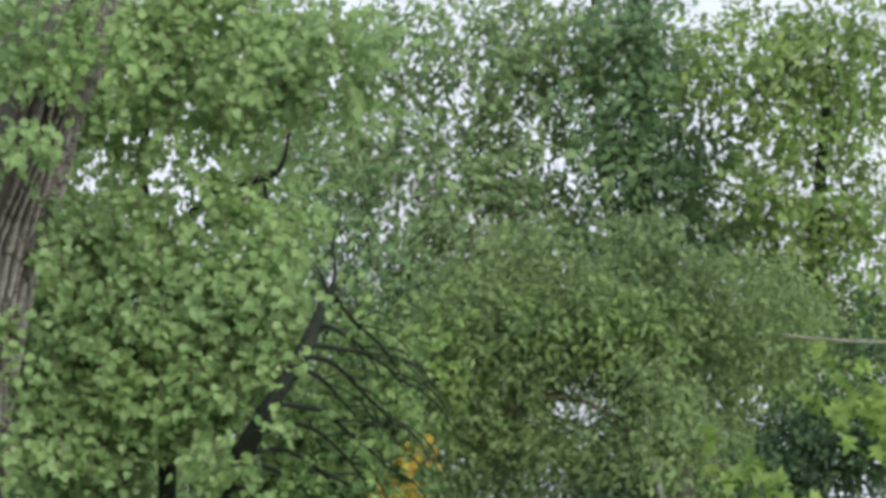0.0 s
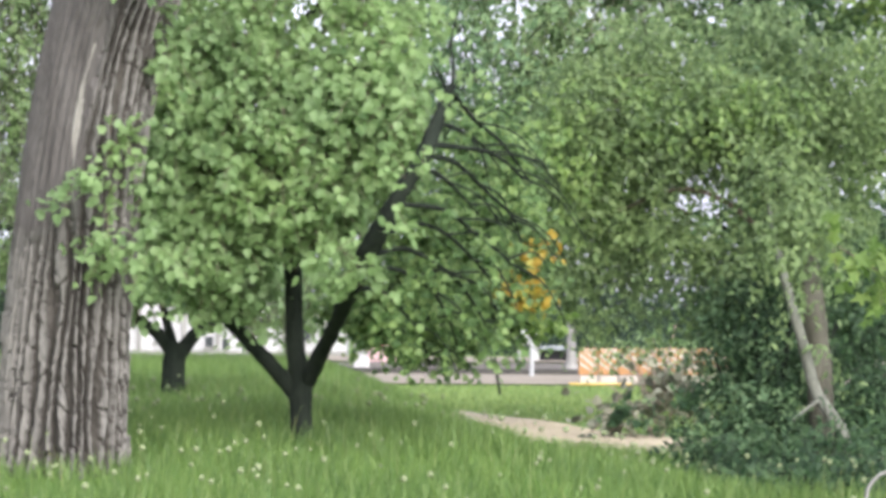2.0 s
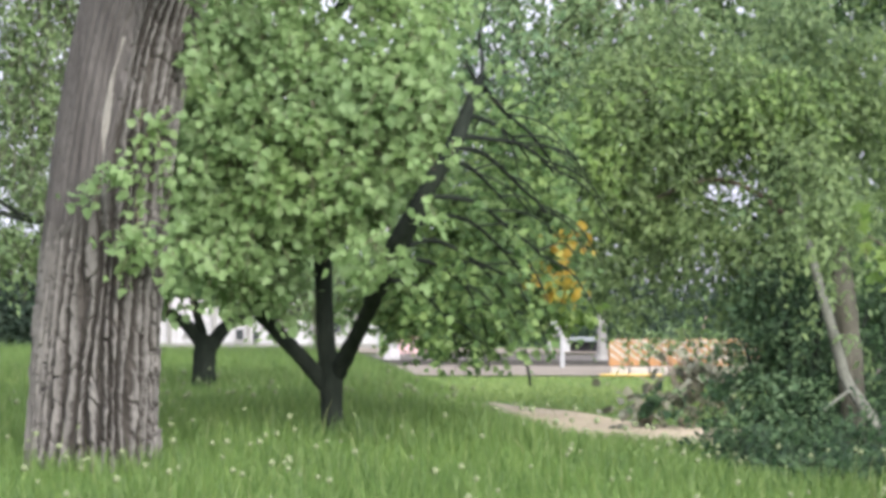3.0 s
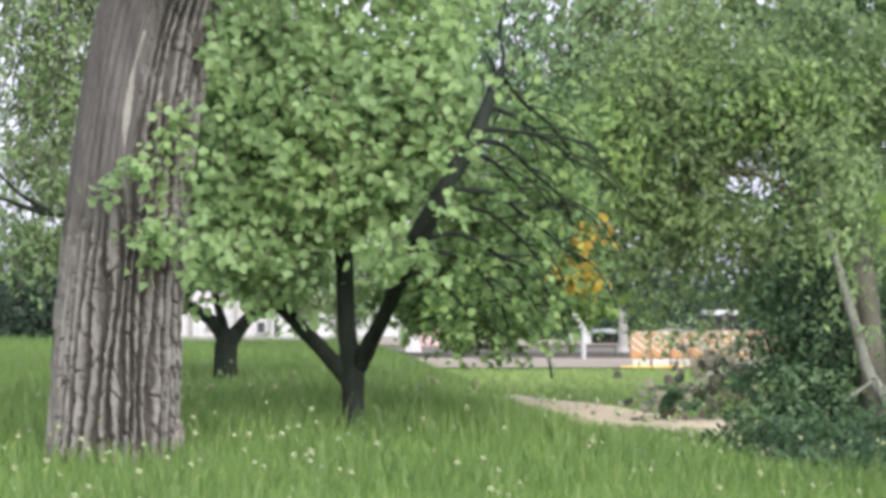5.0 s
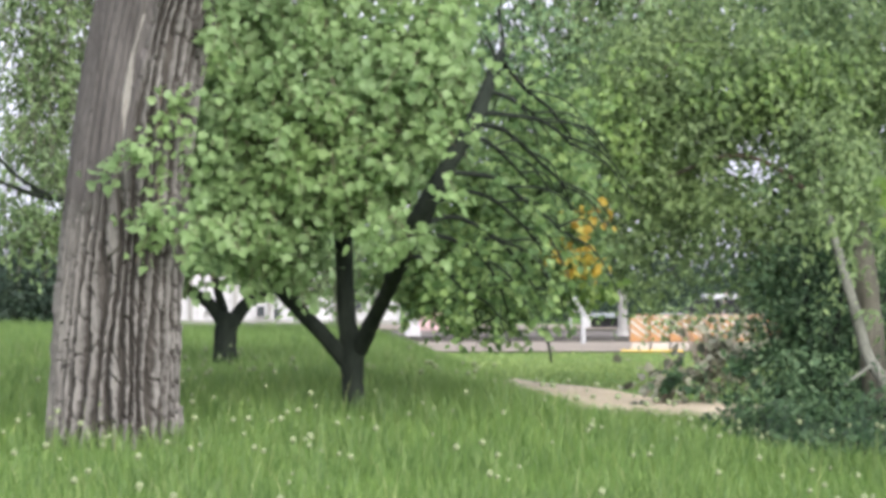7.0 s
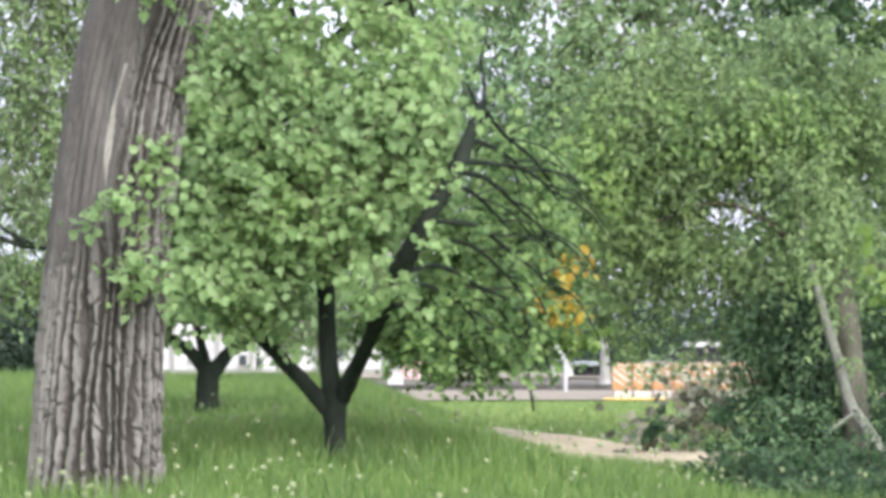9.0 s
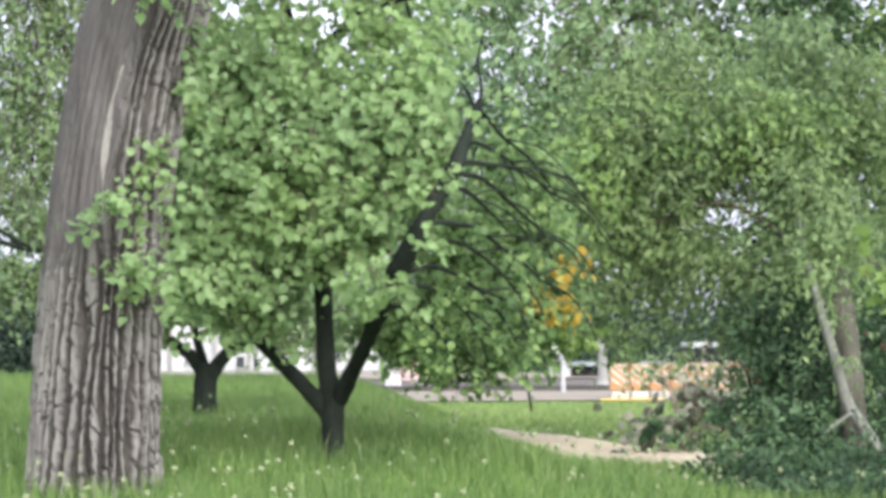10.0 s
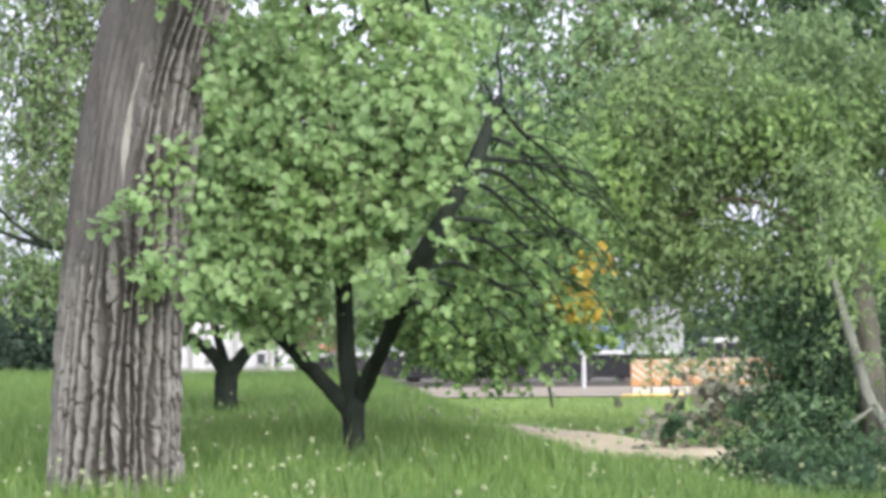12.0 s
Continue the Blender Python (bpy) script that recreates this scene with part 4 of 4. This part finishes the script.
limb("trunk", young_tree, [(6.3, 37, -0.1), (6.3, 37, 2.5), (6.4, 37, 5.0), (6.5, 37, 7.5)], [0.16, 0.13, 0.09, 0.03], BARK_DARK, 10, 8, 0.05, 130)
crown(young_tree, [(c, r, int(1.25 * k)) for c, r, k in YOUNG_CLUMPS], 121, 8, 0.5, 0.14, LONG_LEAF, LEAF_YOUNG, 0.5, 0.05, BARK_TWIG, 0.004)
thicket = thing("shrub", (5.0, 29, 0.1), "tall dark shrub thicket under the trees", "shrub")
limb("stem", thicket, [(5.0, 29, -0.1), (5.0, 29, 1.0), (5.1, 29, 2.3)], [0.06, 0.045, 0.02], BARK_DARK, 8, 6, 0.06, 131)
limb("stem", thicket, [(4.7, 29, -0.1), (4.4, 29, 0.9), (4.3, 29, 1.9)], [0.05, 0.035, 0.015], BARK_DARK, 8, 6, 0.06, 132)
crown(thicket, LOW_CLUMPS, 122, 8, 0.35, 0.1, LONG_LEAF, LEAF_DARK, 0.5, 0.04, BARK_DARK, 0.004)
crown(tall, [((0.9, 36.5, 5.2), (0.7, 0.5, 0.6), 50), ((1.137, 36.000, 4.118), (0.8, 0.5, 0.6), 150), ((0.749, 36.000, 4.571), (0.5, 0.5, 0.4), 60), ((1.653, 36.000, 3.537), (0.5, 0.5, 0.5), 80), ((0.372, 37.000, 3.126), (0.7, 0.5, 0.6), 170), ((0.040, 37.000, 3.724), (0.6, 0.5, 0.5), 100)], 123, 4, 0.7, 0.13, LONG_LEAF, LEAF_COOL, 0.3, 0.05, BARK_DARK, 0.008, name="twiggy_foliage", label="half-bare dark twigs")
left_tree = thing("broadleaf_tree", (-5.55, 58, 0.35), "pale thinly leaved broadleaf tree behind the poplar", "tree")
limb("trunk", left_tree, [(-5.55, 58, 0.1), (-5.55, 58, 2.4), (-5.45, 58, 5.0), (-5.35, 58, 9.5)], [0.26, 0.22, 0.17, 0.05], BARK_DARK, 10, 8, 0.05, 100)
for i, pts in enumerate([[(-5.552, 58.00, 2.548), (-6.546, 57.60, 2.830), (-7.096, 57.20, 2.986), (-7.637, 56.80, 3.322), (-7.967, 56.40, 3.674), (-8.372, 56.00, 4.021)],
                         [(-7.096, 57.20, 2.986), (-7.500, 57.00, 3.063), (-7.969, 56.70, 3.238), (-8.331, 56.40, 3.270)],
                         [(-5.552, 58.00, 3.587), (-6.488, 58.00, 4.523), (-7.424, 58.00, 5.459), (-8.047, 58.00, 6.499)],
                         [(-5.531, 58.00, 4.835), (-6.280, 58.00, 6.083), (-6.904, 58.00, 7.538), (-7.216, 58.00, 8.994)],
                         [(-5.552, 58.00, 4.003), (-4.720, 58.00, 5.251), (-3.993, 58.00, 6.706), (-3.785, 58.00, 8.370)]]):
    limb("branch", left_tree, pts, np.linspace(0.07, 0.015, len(pts)), BARK_DARK, 8, 6, 0.08, 101 + i)
crown(left_tree, [(c, r, 2 * k) for c, r, k in [((-7.74, 58, 6.39), (1.0, 1.2, 0.70), 70), ((-6.90, 58, 6.29), (0.7, 1.2, 0.80), 80), ((-7.94, 58, 5.36), (0.8, 1.2, 0.60), 46), ((-7.01, 58, 5.25), (0.6, 1.2, 0.70), 80), ((-7.32, 58, 4.47), (0.6, 1.2, 0.50), 60), ((-8.00, 58, 4.26), (0.6, 1.2, 0.50), 20),
                  ((-6.90, 58, 3.69), (0.5, 1.2, 0.70), 60), ((-7.63, 58, 3.38), (0.7, 1.2, 0.40), 30), ((-7.94, 58, 2.55), (0.8, 1.2, 0.35), 60), ((-7.16, 58, 2.44), (0.5, 1.2, 0.35), 60), ((-7.53, 58, 7.43), (1.2, 1.2, 0.90), 110), ((-6.59, 58, 7.95), (1.0, 1.2, 1.00), 120),
                  ((-8.46, 58, 8.47), (1.2, 1.2, 0.90), 90), ((-7.22, 58, 9.41), (1.2, 1.2, 0.80), 120), ((-5.86, 58, 8.99), (1.4, 1.2, 1.00), 130), ((-5.03, 58, 7.33), (1.2, 1.2, 1.00), 80), ((-4.51, 58, 5.46), (1.0, 1.2, 1.00), 60), ((-4.20, 58, 8.58), (1.0, 1.2, 0.80), 70),
                  ((-3.79, 58, 3.27), (1.2, 1.2, 1.00), 130), ((-2.75, 58, 2.34), (1.3, 1.2, 0.70), 120), ((-1.91, 58, 1.82), (1.2, 1.2, 0.60), 120)]],
      21, 8, 0.7, 0.15, LONG_LEAF, LEAF_LEFT, 0.5, 0.06, BARK_STEM, 0.014)

# ---- far woods and hedges behind the road ----
woods = thing("woods", (0, 170, -0.45), "distant belt of dark green trees", "woods", kind="stuff")
rng = np.random.default_rng(9)
wc = []
for i in range(60):
    x = -90 + 3 * i + rng.uniform(-1, 1)
    tall_h = rng.uniform(3.4, 4.8)
    wc.append(((x, 165 + rng.uniform(-8, 8), -0.4 + tall_h * 0.5), (2.6, 2.5, tall_h * 0.52), 110))
crown(woods, wc, 22, 6, 1.2, 0.5, LONG_LEAF, LEAF_WOODS, 0.3, 0.2, None, shell=0.7)
field_hedge = thing("shrub_row", (-10, 75, -0.4), "row of dark shrubs at the edge of the meadow", "shrub")
crown(field_hedge, [((-10.002, 75.000, 1.600), (1.0, 0.8, 1.0), 200), ((-11.481, 75.000, 1.667), (1.0, 0.8, 1.0), 160), ((-8.658, 75.000, 1.533), (1.0, 0.8, 0.9), 160), ((-9.668, 74.500, 0.932), (1.8, 0.6, 0.6), 260)], 124, 7, 0.5, 0.2, LONG_LEAF, LEAF_WOODS, 0.3, 0.06, BARK_DARK, 0.01)
hedge = thing("hedge", (6.446, 128.000, -0.923), "clipped green hedge behind the far pavement", "hedge")
crown(hedge, [((6.447, 128.000, 0.224), (0.9, 0.8, 0.8), 120), ((7.538, 129.000, 0.675), (1.2, 0.8, 1.1), 120), ((4.132, 131.000, 0.191), (1.8, 0.8, 1.0), 200), ((10.942, 131.000, 1.0), (3.5, 0.8, 2.2), 560), ((8.6, 130.000, 1.0), (1.8, 0.8, 2.0), 300), ((1.784, 131.000, -0.043), (1.8, 0.8, 0.7), 160)],
      23, 6, 0.3, 0.2, LONG_LEAF, LEAF_WOODS, 0.2, 0.05)


# ---- roadside things ----
def barrier_panel(parent, x):
    """An upright plastic board with diagonal stripes on a weighted foot."""
    bm = box(x, 0, 0.22, 0.5, 0.08, 0.7, 0.03)
    board = part("board", bm, ORANGE, parent, "orange plastic board")
    for k in range(4):
        sb = bmesh.new()
        z = 0.14 + 0.22 * k
        pts = [(x - 0.22, z + 0.34), (x - 0.22, z + 0.45), (x + 0.22, z + 0.1), (x + 0.22, z - 0.01)]
        vs = [sb.verts.new((px, yy, min(0.89, max(0.24, pz)))) for yy in (-0.048, -0.041) for px, pz in pts]
        for q in ((3, 2, 1, 0), (4, 5, 6, 7), (0, 1, 5, 4), (1, 2, 6, 5), (2, 3, 7, 6), (3, 0, 4, 7)):
            sb.faces.new([vs[i] for i in q])
        part("stripe", sb, PALE, board, "white reflective stripe")
    part("foot", box(x, 0, 0.0, 0.46, 0.4, 0.2, 0.04), PALE, parent, "white weighted foot")


first = None
for i in range(9):
    x, y = 4.85 + 0.53 * i, 82 + 0.12 * i
    at = (x, y, -0.40)
    if first is None:
        first = thing("barrier", at, "orange and white striped road barrier on a white foot", "barrier", "row of barriers along the roadworks")
        barrier_panel(first, 0.26)
    else:
        copy_thing(first, pose(*at, 0, 0, 1.5 * math.sin(3 * i)))
plank = thing("plank", (5.4, 81.6, -0.44), "yellow painted plank lying before the barriers", "plank")
part("board", box(0, 0, 0, 1.6, 0.2, 0.06, 0.01), YELLOW, plank)

pole = thing("lamp_post", (5.75, 101, -0.45), "grey concrete lamp post beside the road", "lamp post")
part("shaft", rod((0, 0, 0), (0, 0, 8.5), 0.16, 0.1, 16), CONCRETE, pole)
part("base", rod((0, 0, 0), (0, 0, 0.25), 0.24, 0.2, 16), CONCRETE, pole)
part("arm", rod((0, 0, 8.4), (0, -1.6, 8.8), 0.04), STEEL, pole)
part("collar", rod((0, 0, 1.75), (0, 0, 1.95), 0.19, 0.19, 16), WHITE, pole, "white painted collar")
stand = thing("market_stand", (5.577, 117.000, -0.748), "white painted stand with a canopy and counter", "stand")
part("post", box(-0.25, 0, 0, 0.28, 0.2, 1.0, 0.03), WHITE, stand)
part("post", box(-0.85, 0.3, 0, 0.12, 0.12, 0.9, 0.02), WHITE, stand)
part("canopy", box(-0.55, 0.1, 0.9, 1.05, 0.9, 0.55, 0.14), WHITE, stand)
part("counter", box(0.5, 0, 0.72, 1.25, 0.5, 0.16, 0.03), PALEBLUE, stand)
part("panel", box(0.5, 0.1, 0.02, 1.15, 0.06, 0.68, 0.01), BLACK, stand, "dark panel under the counter")
block = thing("concrete_block", (-0.986, 100.000, -0.300), "pale concrete block at the roadside", "block")
part("body", box(0, 0, -0.1, 0.44, 0.6, 0.85, 0.04), WHITEWALL, block)
board = thing("notice_board", (-0.344, 101.000, -0.319), "pink and white notice board on short legs", "sign")
part("panel", box(0, 0, 0.1, 0.95, 0.06, 0.75, 0.01), PINK, board)
part("leg", box(-0.4, 0, -0.15, 0.06, 0.06, 0.25, 0.005), STEEL, board)
part("leg", box(0.4, 0, -0.15, 0.06, 0.06, 0.25, 0.005), STEEL, board)
part("heading", box(-0.1, -0.035, 0.62, 0.5, 0.02, 0.16, 0.003), RED, board, "faded red bar")
post = thing("roadside_post", (4.0, 90, -0.42), "thin white post by the kerb", "post")
part("shaft", rod((0, 0, 0), (0, 0, 1.25), 0.07, 0.06), WHITE, post)
stake = thing("stake", (1.975, 58.000, 0.062), "thin dark leaning stake in the lawn", "stake")
part("shaft", rod((0.02, 0, -0.1), (-0.08, 0, 0.6), 0.025, 0.02, 8), BARK_DARK, stake)

house = thing("white_building", (-7.091, 126.000, -0.613), "low white rendered building with small dark windows", "building")
part("wall", box(0.8, 3, -0.2, 9.0, 6, 2.6, 0.02), WHITEWALL, house)
part("roof", box(0.8, 3, 2.4, 9.6, 6.6, 0.25, 0.04), ROOFING, house)
for px in (-3.0, -1.2, 0.15, 1.4, 2.9, 4.4):
    part("pilaster", box(px, -0.05, -0.2, 0.16, 0.12, 2.6, 0.01), CONCRETE, house)
part("plinth", box(0.8, -0.04, -0.2, 9.0, 0.1, 0.55, 0.01), CONCRETE, house, "grey plinth")
for wx, ww, wz, wh in ((-2.2, 0.35, 0.7, 0.5), (-0.2, 0.3, 0.5, 0.4), (0.45, 0.22, 0.2, 0.6), (1.9, 0.35, 0.8, 0.5), (3.6, 0.4, 0.8, 0.5)):
    win = part("window", box(wx, -0.02, wz, ww, 0.06, wh, 0.005), GLASS, house)
    part("sill", box(wx, -0.06, wz - 0.08, ww + 0.15, 0.16, 0.06, 0.01), CONCRETE, win)

hoop = thing("bent_pipe_hoop", (2.438, 15.500, 0.517), "grey bent metal hoop standing in the grass", "hoop")
a_ = [(-0.1, 0, -0.3), (-0.1, 0, 0.12), (-0.06, 0, 0.24), (0.02, 0, 0.28), (0.1, 0, 0.22), (0.13, 0, 0.1), (0.13, 0, -0.3)]
v, q = tube_arrays(a_, [0.009] * 7, 8, 6)
hang("pipe", quads_mesh("pipe", v, q, CONCRETE, True), hoop)

# ---- vehicles ----
def wheel(parent, x, y, r, w=0.22):
    wh = part("wheel", rod((x, y - w / 2, r), (x, y + w / 2, r), r, r, 24), RUBBER, parent)
    part("rim", rod((x, y - w / 2 - 0.01, r), (x, y - w / 2 + 0.05, r), r * 0.6, r * 0.6, 16), BLACK, wh)


bus = thing("bus", (60, 97, -0.42), "city bus with blue and red stripes and dark windows", "bus")
part("body", box(6, 1.25, 0.95, 12, 2.5, 2.3, 0.12), GREYBODY, bus)
part("skirt", box(6, 1.25, 0.2, 11.9, 2.44, 0.72, 0.05), BLACK, bus, "black lower skirt")
part("trim", box(6, -0.005, 0.9, 11.8, 0.05, 0.12, 0.01), WHITE, bus, "white trim strip")
for x in (6.53, 7.99, 9.45):
    part("side_panel", box(x, -0.008, 1.06, 1.43, 0.05, 0.78, 0.01), BLUE, bus, "blue side panel")
for x in (2.65, 4.75):
    part("pale_panel", box(x, -0.014, 1.06, 2.06, 0.05, 0.78, 0.01), PALEBLUE, bus, "pale blue panel")
part("stripe", box(6.4, -0.012, 1.95, 7.6, 0.05, 0.32, 0.01), RED, bus, "red stripe below the windows")
part("front", box(-0.02, 1.25, 1.0, 0.08, 2.3, 1.0, 0.03), RED, bus, "red front")
part("nose_panel", box(0.8, -0.02, 1.06, 1.5, 0.05, 1.2, 0.01), RED, bus, "red corner panel")
part("windscreen", box(-0.03, 1.25, 2.05, 0.06, 2.2, 0.8, 0.02), GLASS, bus)
for i in range(7):
    part("window", box(1.1 + 1.62 * i, -0.006, 2.36, 1.5, 0.05, 0.46, 0.02), GLASS, bus)
part("roof", box(6, 1.25, 2.86, 11.8, 2.54, 0.5, 0.12), WHITE, bus, "white roof")
for x in (3.4, 8.2):
    part("roof_box", box(x, 1.25, 3.34, 2.2, 1.6, 0.2, 0.05), WHITE, bus, "white roof unit")
part("headlamp", box(-0.05, 0.25, 1.1, 0.06, 0.3, 0.2, 0.02), LAMP, bus)
part("headlamp", box(-0.05, 2.25, 1.1, 0.06, 0.3, 0.2, 0.02), LAMP, bus)
for x in (2.4, 8.8):
    wheel(bus, x, 0.12, 0.48)
    wheel(bus, x, 2.38, 0.48)

car = thing("car", (60, 106, -0.42), "low dark grey car with a white roof on the road", "car")
bm = box(0, 0, 0.24, 4.3, 1.72, 0.46, 0.12)
part("body", bm, DARKPAINT, car, "dark grey body")
bm = bmesh.new()
prof = [(-1.35, 0.66), (-0.75, 1.16), (0.75, 1.18), (1.5, 0.68)]
vs = [bm.verts.new((x, y * (0.8 if z > 1 else 0.84), z)) for y in (-1, 1) for x, z in prof]
for q in ((0, 1, 2, 3), (7, 6, 5, 4), (0, 4, 5, 1), (1, 5, 6, 2), (2, 6, 7, 3), (3, 7, 4, 0)):
    bm.faces.new([vs[i] for i in q])
bmesh.ops.bevel(bm, geom=list(bm.edges), offset=0.04, segments=2, affect="EDGES")
part("cabin", bm, BLACK, car, "dark glazed cabin")
part("roof", box(0, 0, 1.12, 1.15, 1.4, 0.2, 0.05), WHITE, car, "white roof")
part("pillar", box(0.05, -0.83, 0.68, 0.1, 0.05, 0.5, 0.01), DARKPAINT, car)
for x in (-1.35, 1.35):
    wheel(car, x, -0.78, 0.31, 0.2)
    wheel(car, x, 0.78, 0.31, 0.2)

# ---- meadow grass and seed heads ----
rng = np.random.default_rng(21)


def blades(name, number, x_range, y_range, height, width, mat, label, seed, where=None):
    rng = np.random.default_rng(seed)
    y = np.sqrt(rng.uniform(y_range[0] ** 2, y_range[1] ** 2, number))
    x = rng.uniform(-1, 1, number) * (0.165 * y + 0.6) + 0.02 * y
    if where is not None:
        ok = where(x, y)
        x, y = x[ok], y[ok]
    n = len(x)
    tuft = np.array([noise.noise(Vector((1.3 * a, 1.3 * b, 0.0))) for a, b in zip(x, y)])
    h = height * (1 + 0.45 * tuft) * rng.uniform(0.55, 1.3, n)
    lean = rng.normal(size=(n, 2)) * 0.28 * h[:, None]
    turn = rng.uniform(0, math.pi, n)
    side = np.stack([np.cos(turn), np.sin(turn), np.zeros(n)], 1) * (width * rng.uniform(0.6, 1.3, n))[:, None]
    foot = np.stack([x, y, ground_z(x, y) - 0.02], 1)
    mid = foot + np.stack([0.35 * lean[:, 0], 0.35 * lean[:, 1], 0.6 * h], 1)
    tip = foot + np.stack([lean[:, 0], lean[:, 1], h], 1)
    v = np.stack([foot - side, foot + side, mid + 0.8 * side, mid - 0.8 * side, tip + 0.1 * side, tip - 0.1 * side], 1)
    q = np.array([(0, 1, 2, 3), (3, 2, 4, 5)])
    me = quads_mesh(name, v.reshape(-1, 3), (q[None] + (np.arange(n) * 6)[:, None, None]).reshape(-1, 4), mat)
    return tagged(new(name, me), label, "grass", kind="stuff")


def off_path(x, y):
    e = np.interp(y, [18, 25, 28, 30, 32, 34, 39, 45], [20, 8.0, 4.4, 3.2, 2.4, 1.6, 1.1, 0.7])
    return (x < e - 0.1) | (y > 47)


blades("meadow_grass", 300000, None, (12.5, 46), 0.15, 0.0034, GRASS, "tall fresh green meadow grass", 31, off_path)
blades("flowering_stalks", 2600, None, (13, 30), 0.26, 0.002, STRAW, "thin pale flowering grass stalks", 33, off_path)
blades("lawn_grass", 70000, None, (30, 80), 0.1, 0.01, LAWN, "short green lawn beyond the path", 32, lambda x, y: (x > np.interp(y, [30, 33, 35.4, 36.9, 38.2, 41.3, 46, 46.2, 80], [9.0, 5.1, 3.6, 3.0, 2.6, 2.0, 1.1, -9, -12])))

n = 300
y = np.sqrt(rng.uniform(13.2 ** 2, 23 ** 2, n))
x = rng.uniform(-1, 1, n) * 0.16 * y
heads = bmesh.new()
for a, b in zip(x, y):
    z = float(ground_z(a, b)) + rng.uniform(0.16, 0.3)
    bmesh.ops.create_icosphere(heads, subdivisions=1, radius=rng.uniform(0.009, 0.021), matrix=Matrix.Translation((a, b, z)))
me = bpy.data.meshes.new("seed_heads")
heads.to_mesh(me)
heads.free()
me.materials.append(SEED)
tagged(new("seed_heads", me), "scattered white dandelion seed heads in the grass", "flowers", kind="stuff")


def motions():
    """The bus drives along the road; the car has pulled up before it."""
    walk(bus, [(t, pose(x, 97, -0.42)) for t, x in ((0.0, 104.0), (5.0, 59.0), (9.0, 22.5), (10.0, 12.8), (10.4, 8.8), (10.6, 7.0), (10.8, 5.2), (11.0, 3.4), (11.2, 1.7), (11.5, -0.8), (11.8, -3.1), (12.0, -4.6))])
    walk(car, [(t, pose(x, 106, -0.42)) for t, x in ((0.0, 48.0), (2.0, 34.0), (3.2, 23.0), (4.2, 11.5), (4.7, 9.35), (5.0, 9.3), (12.0, 9.3))])


motions()
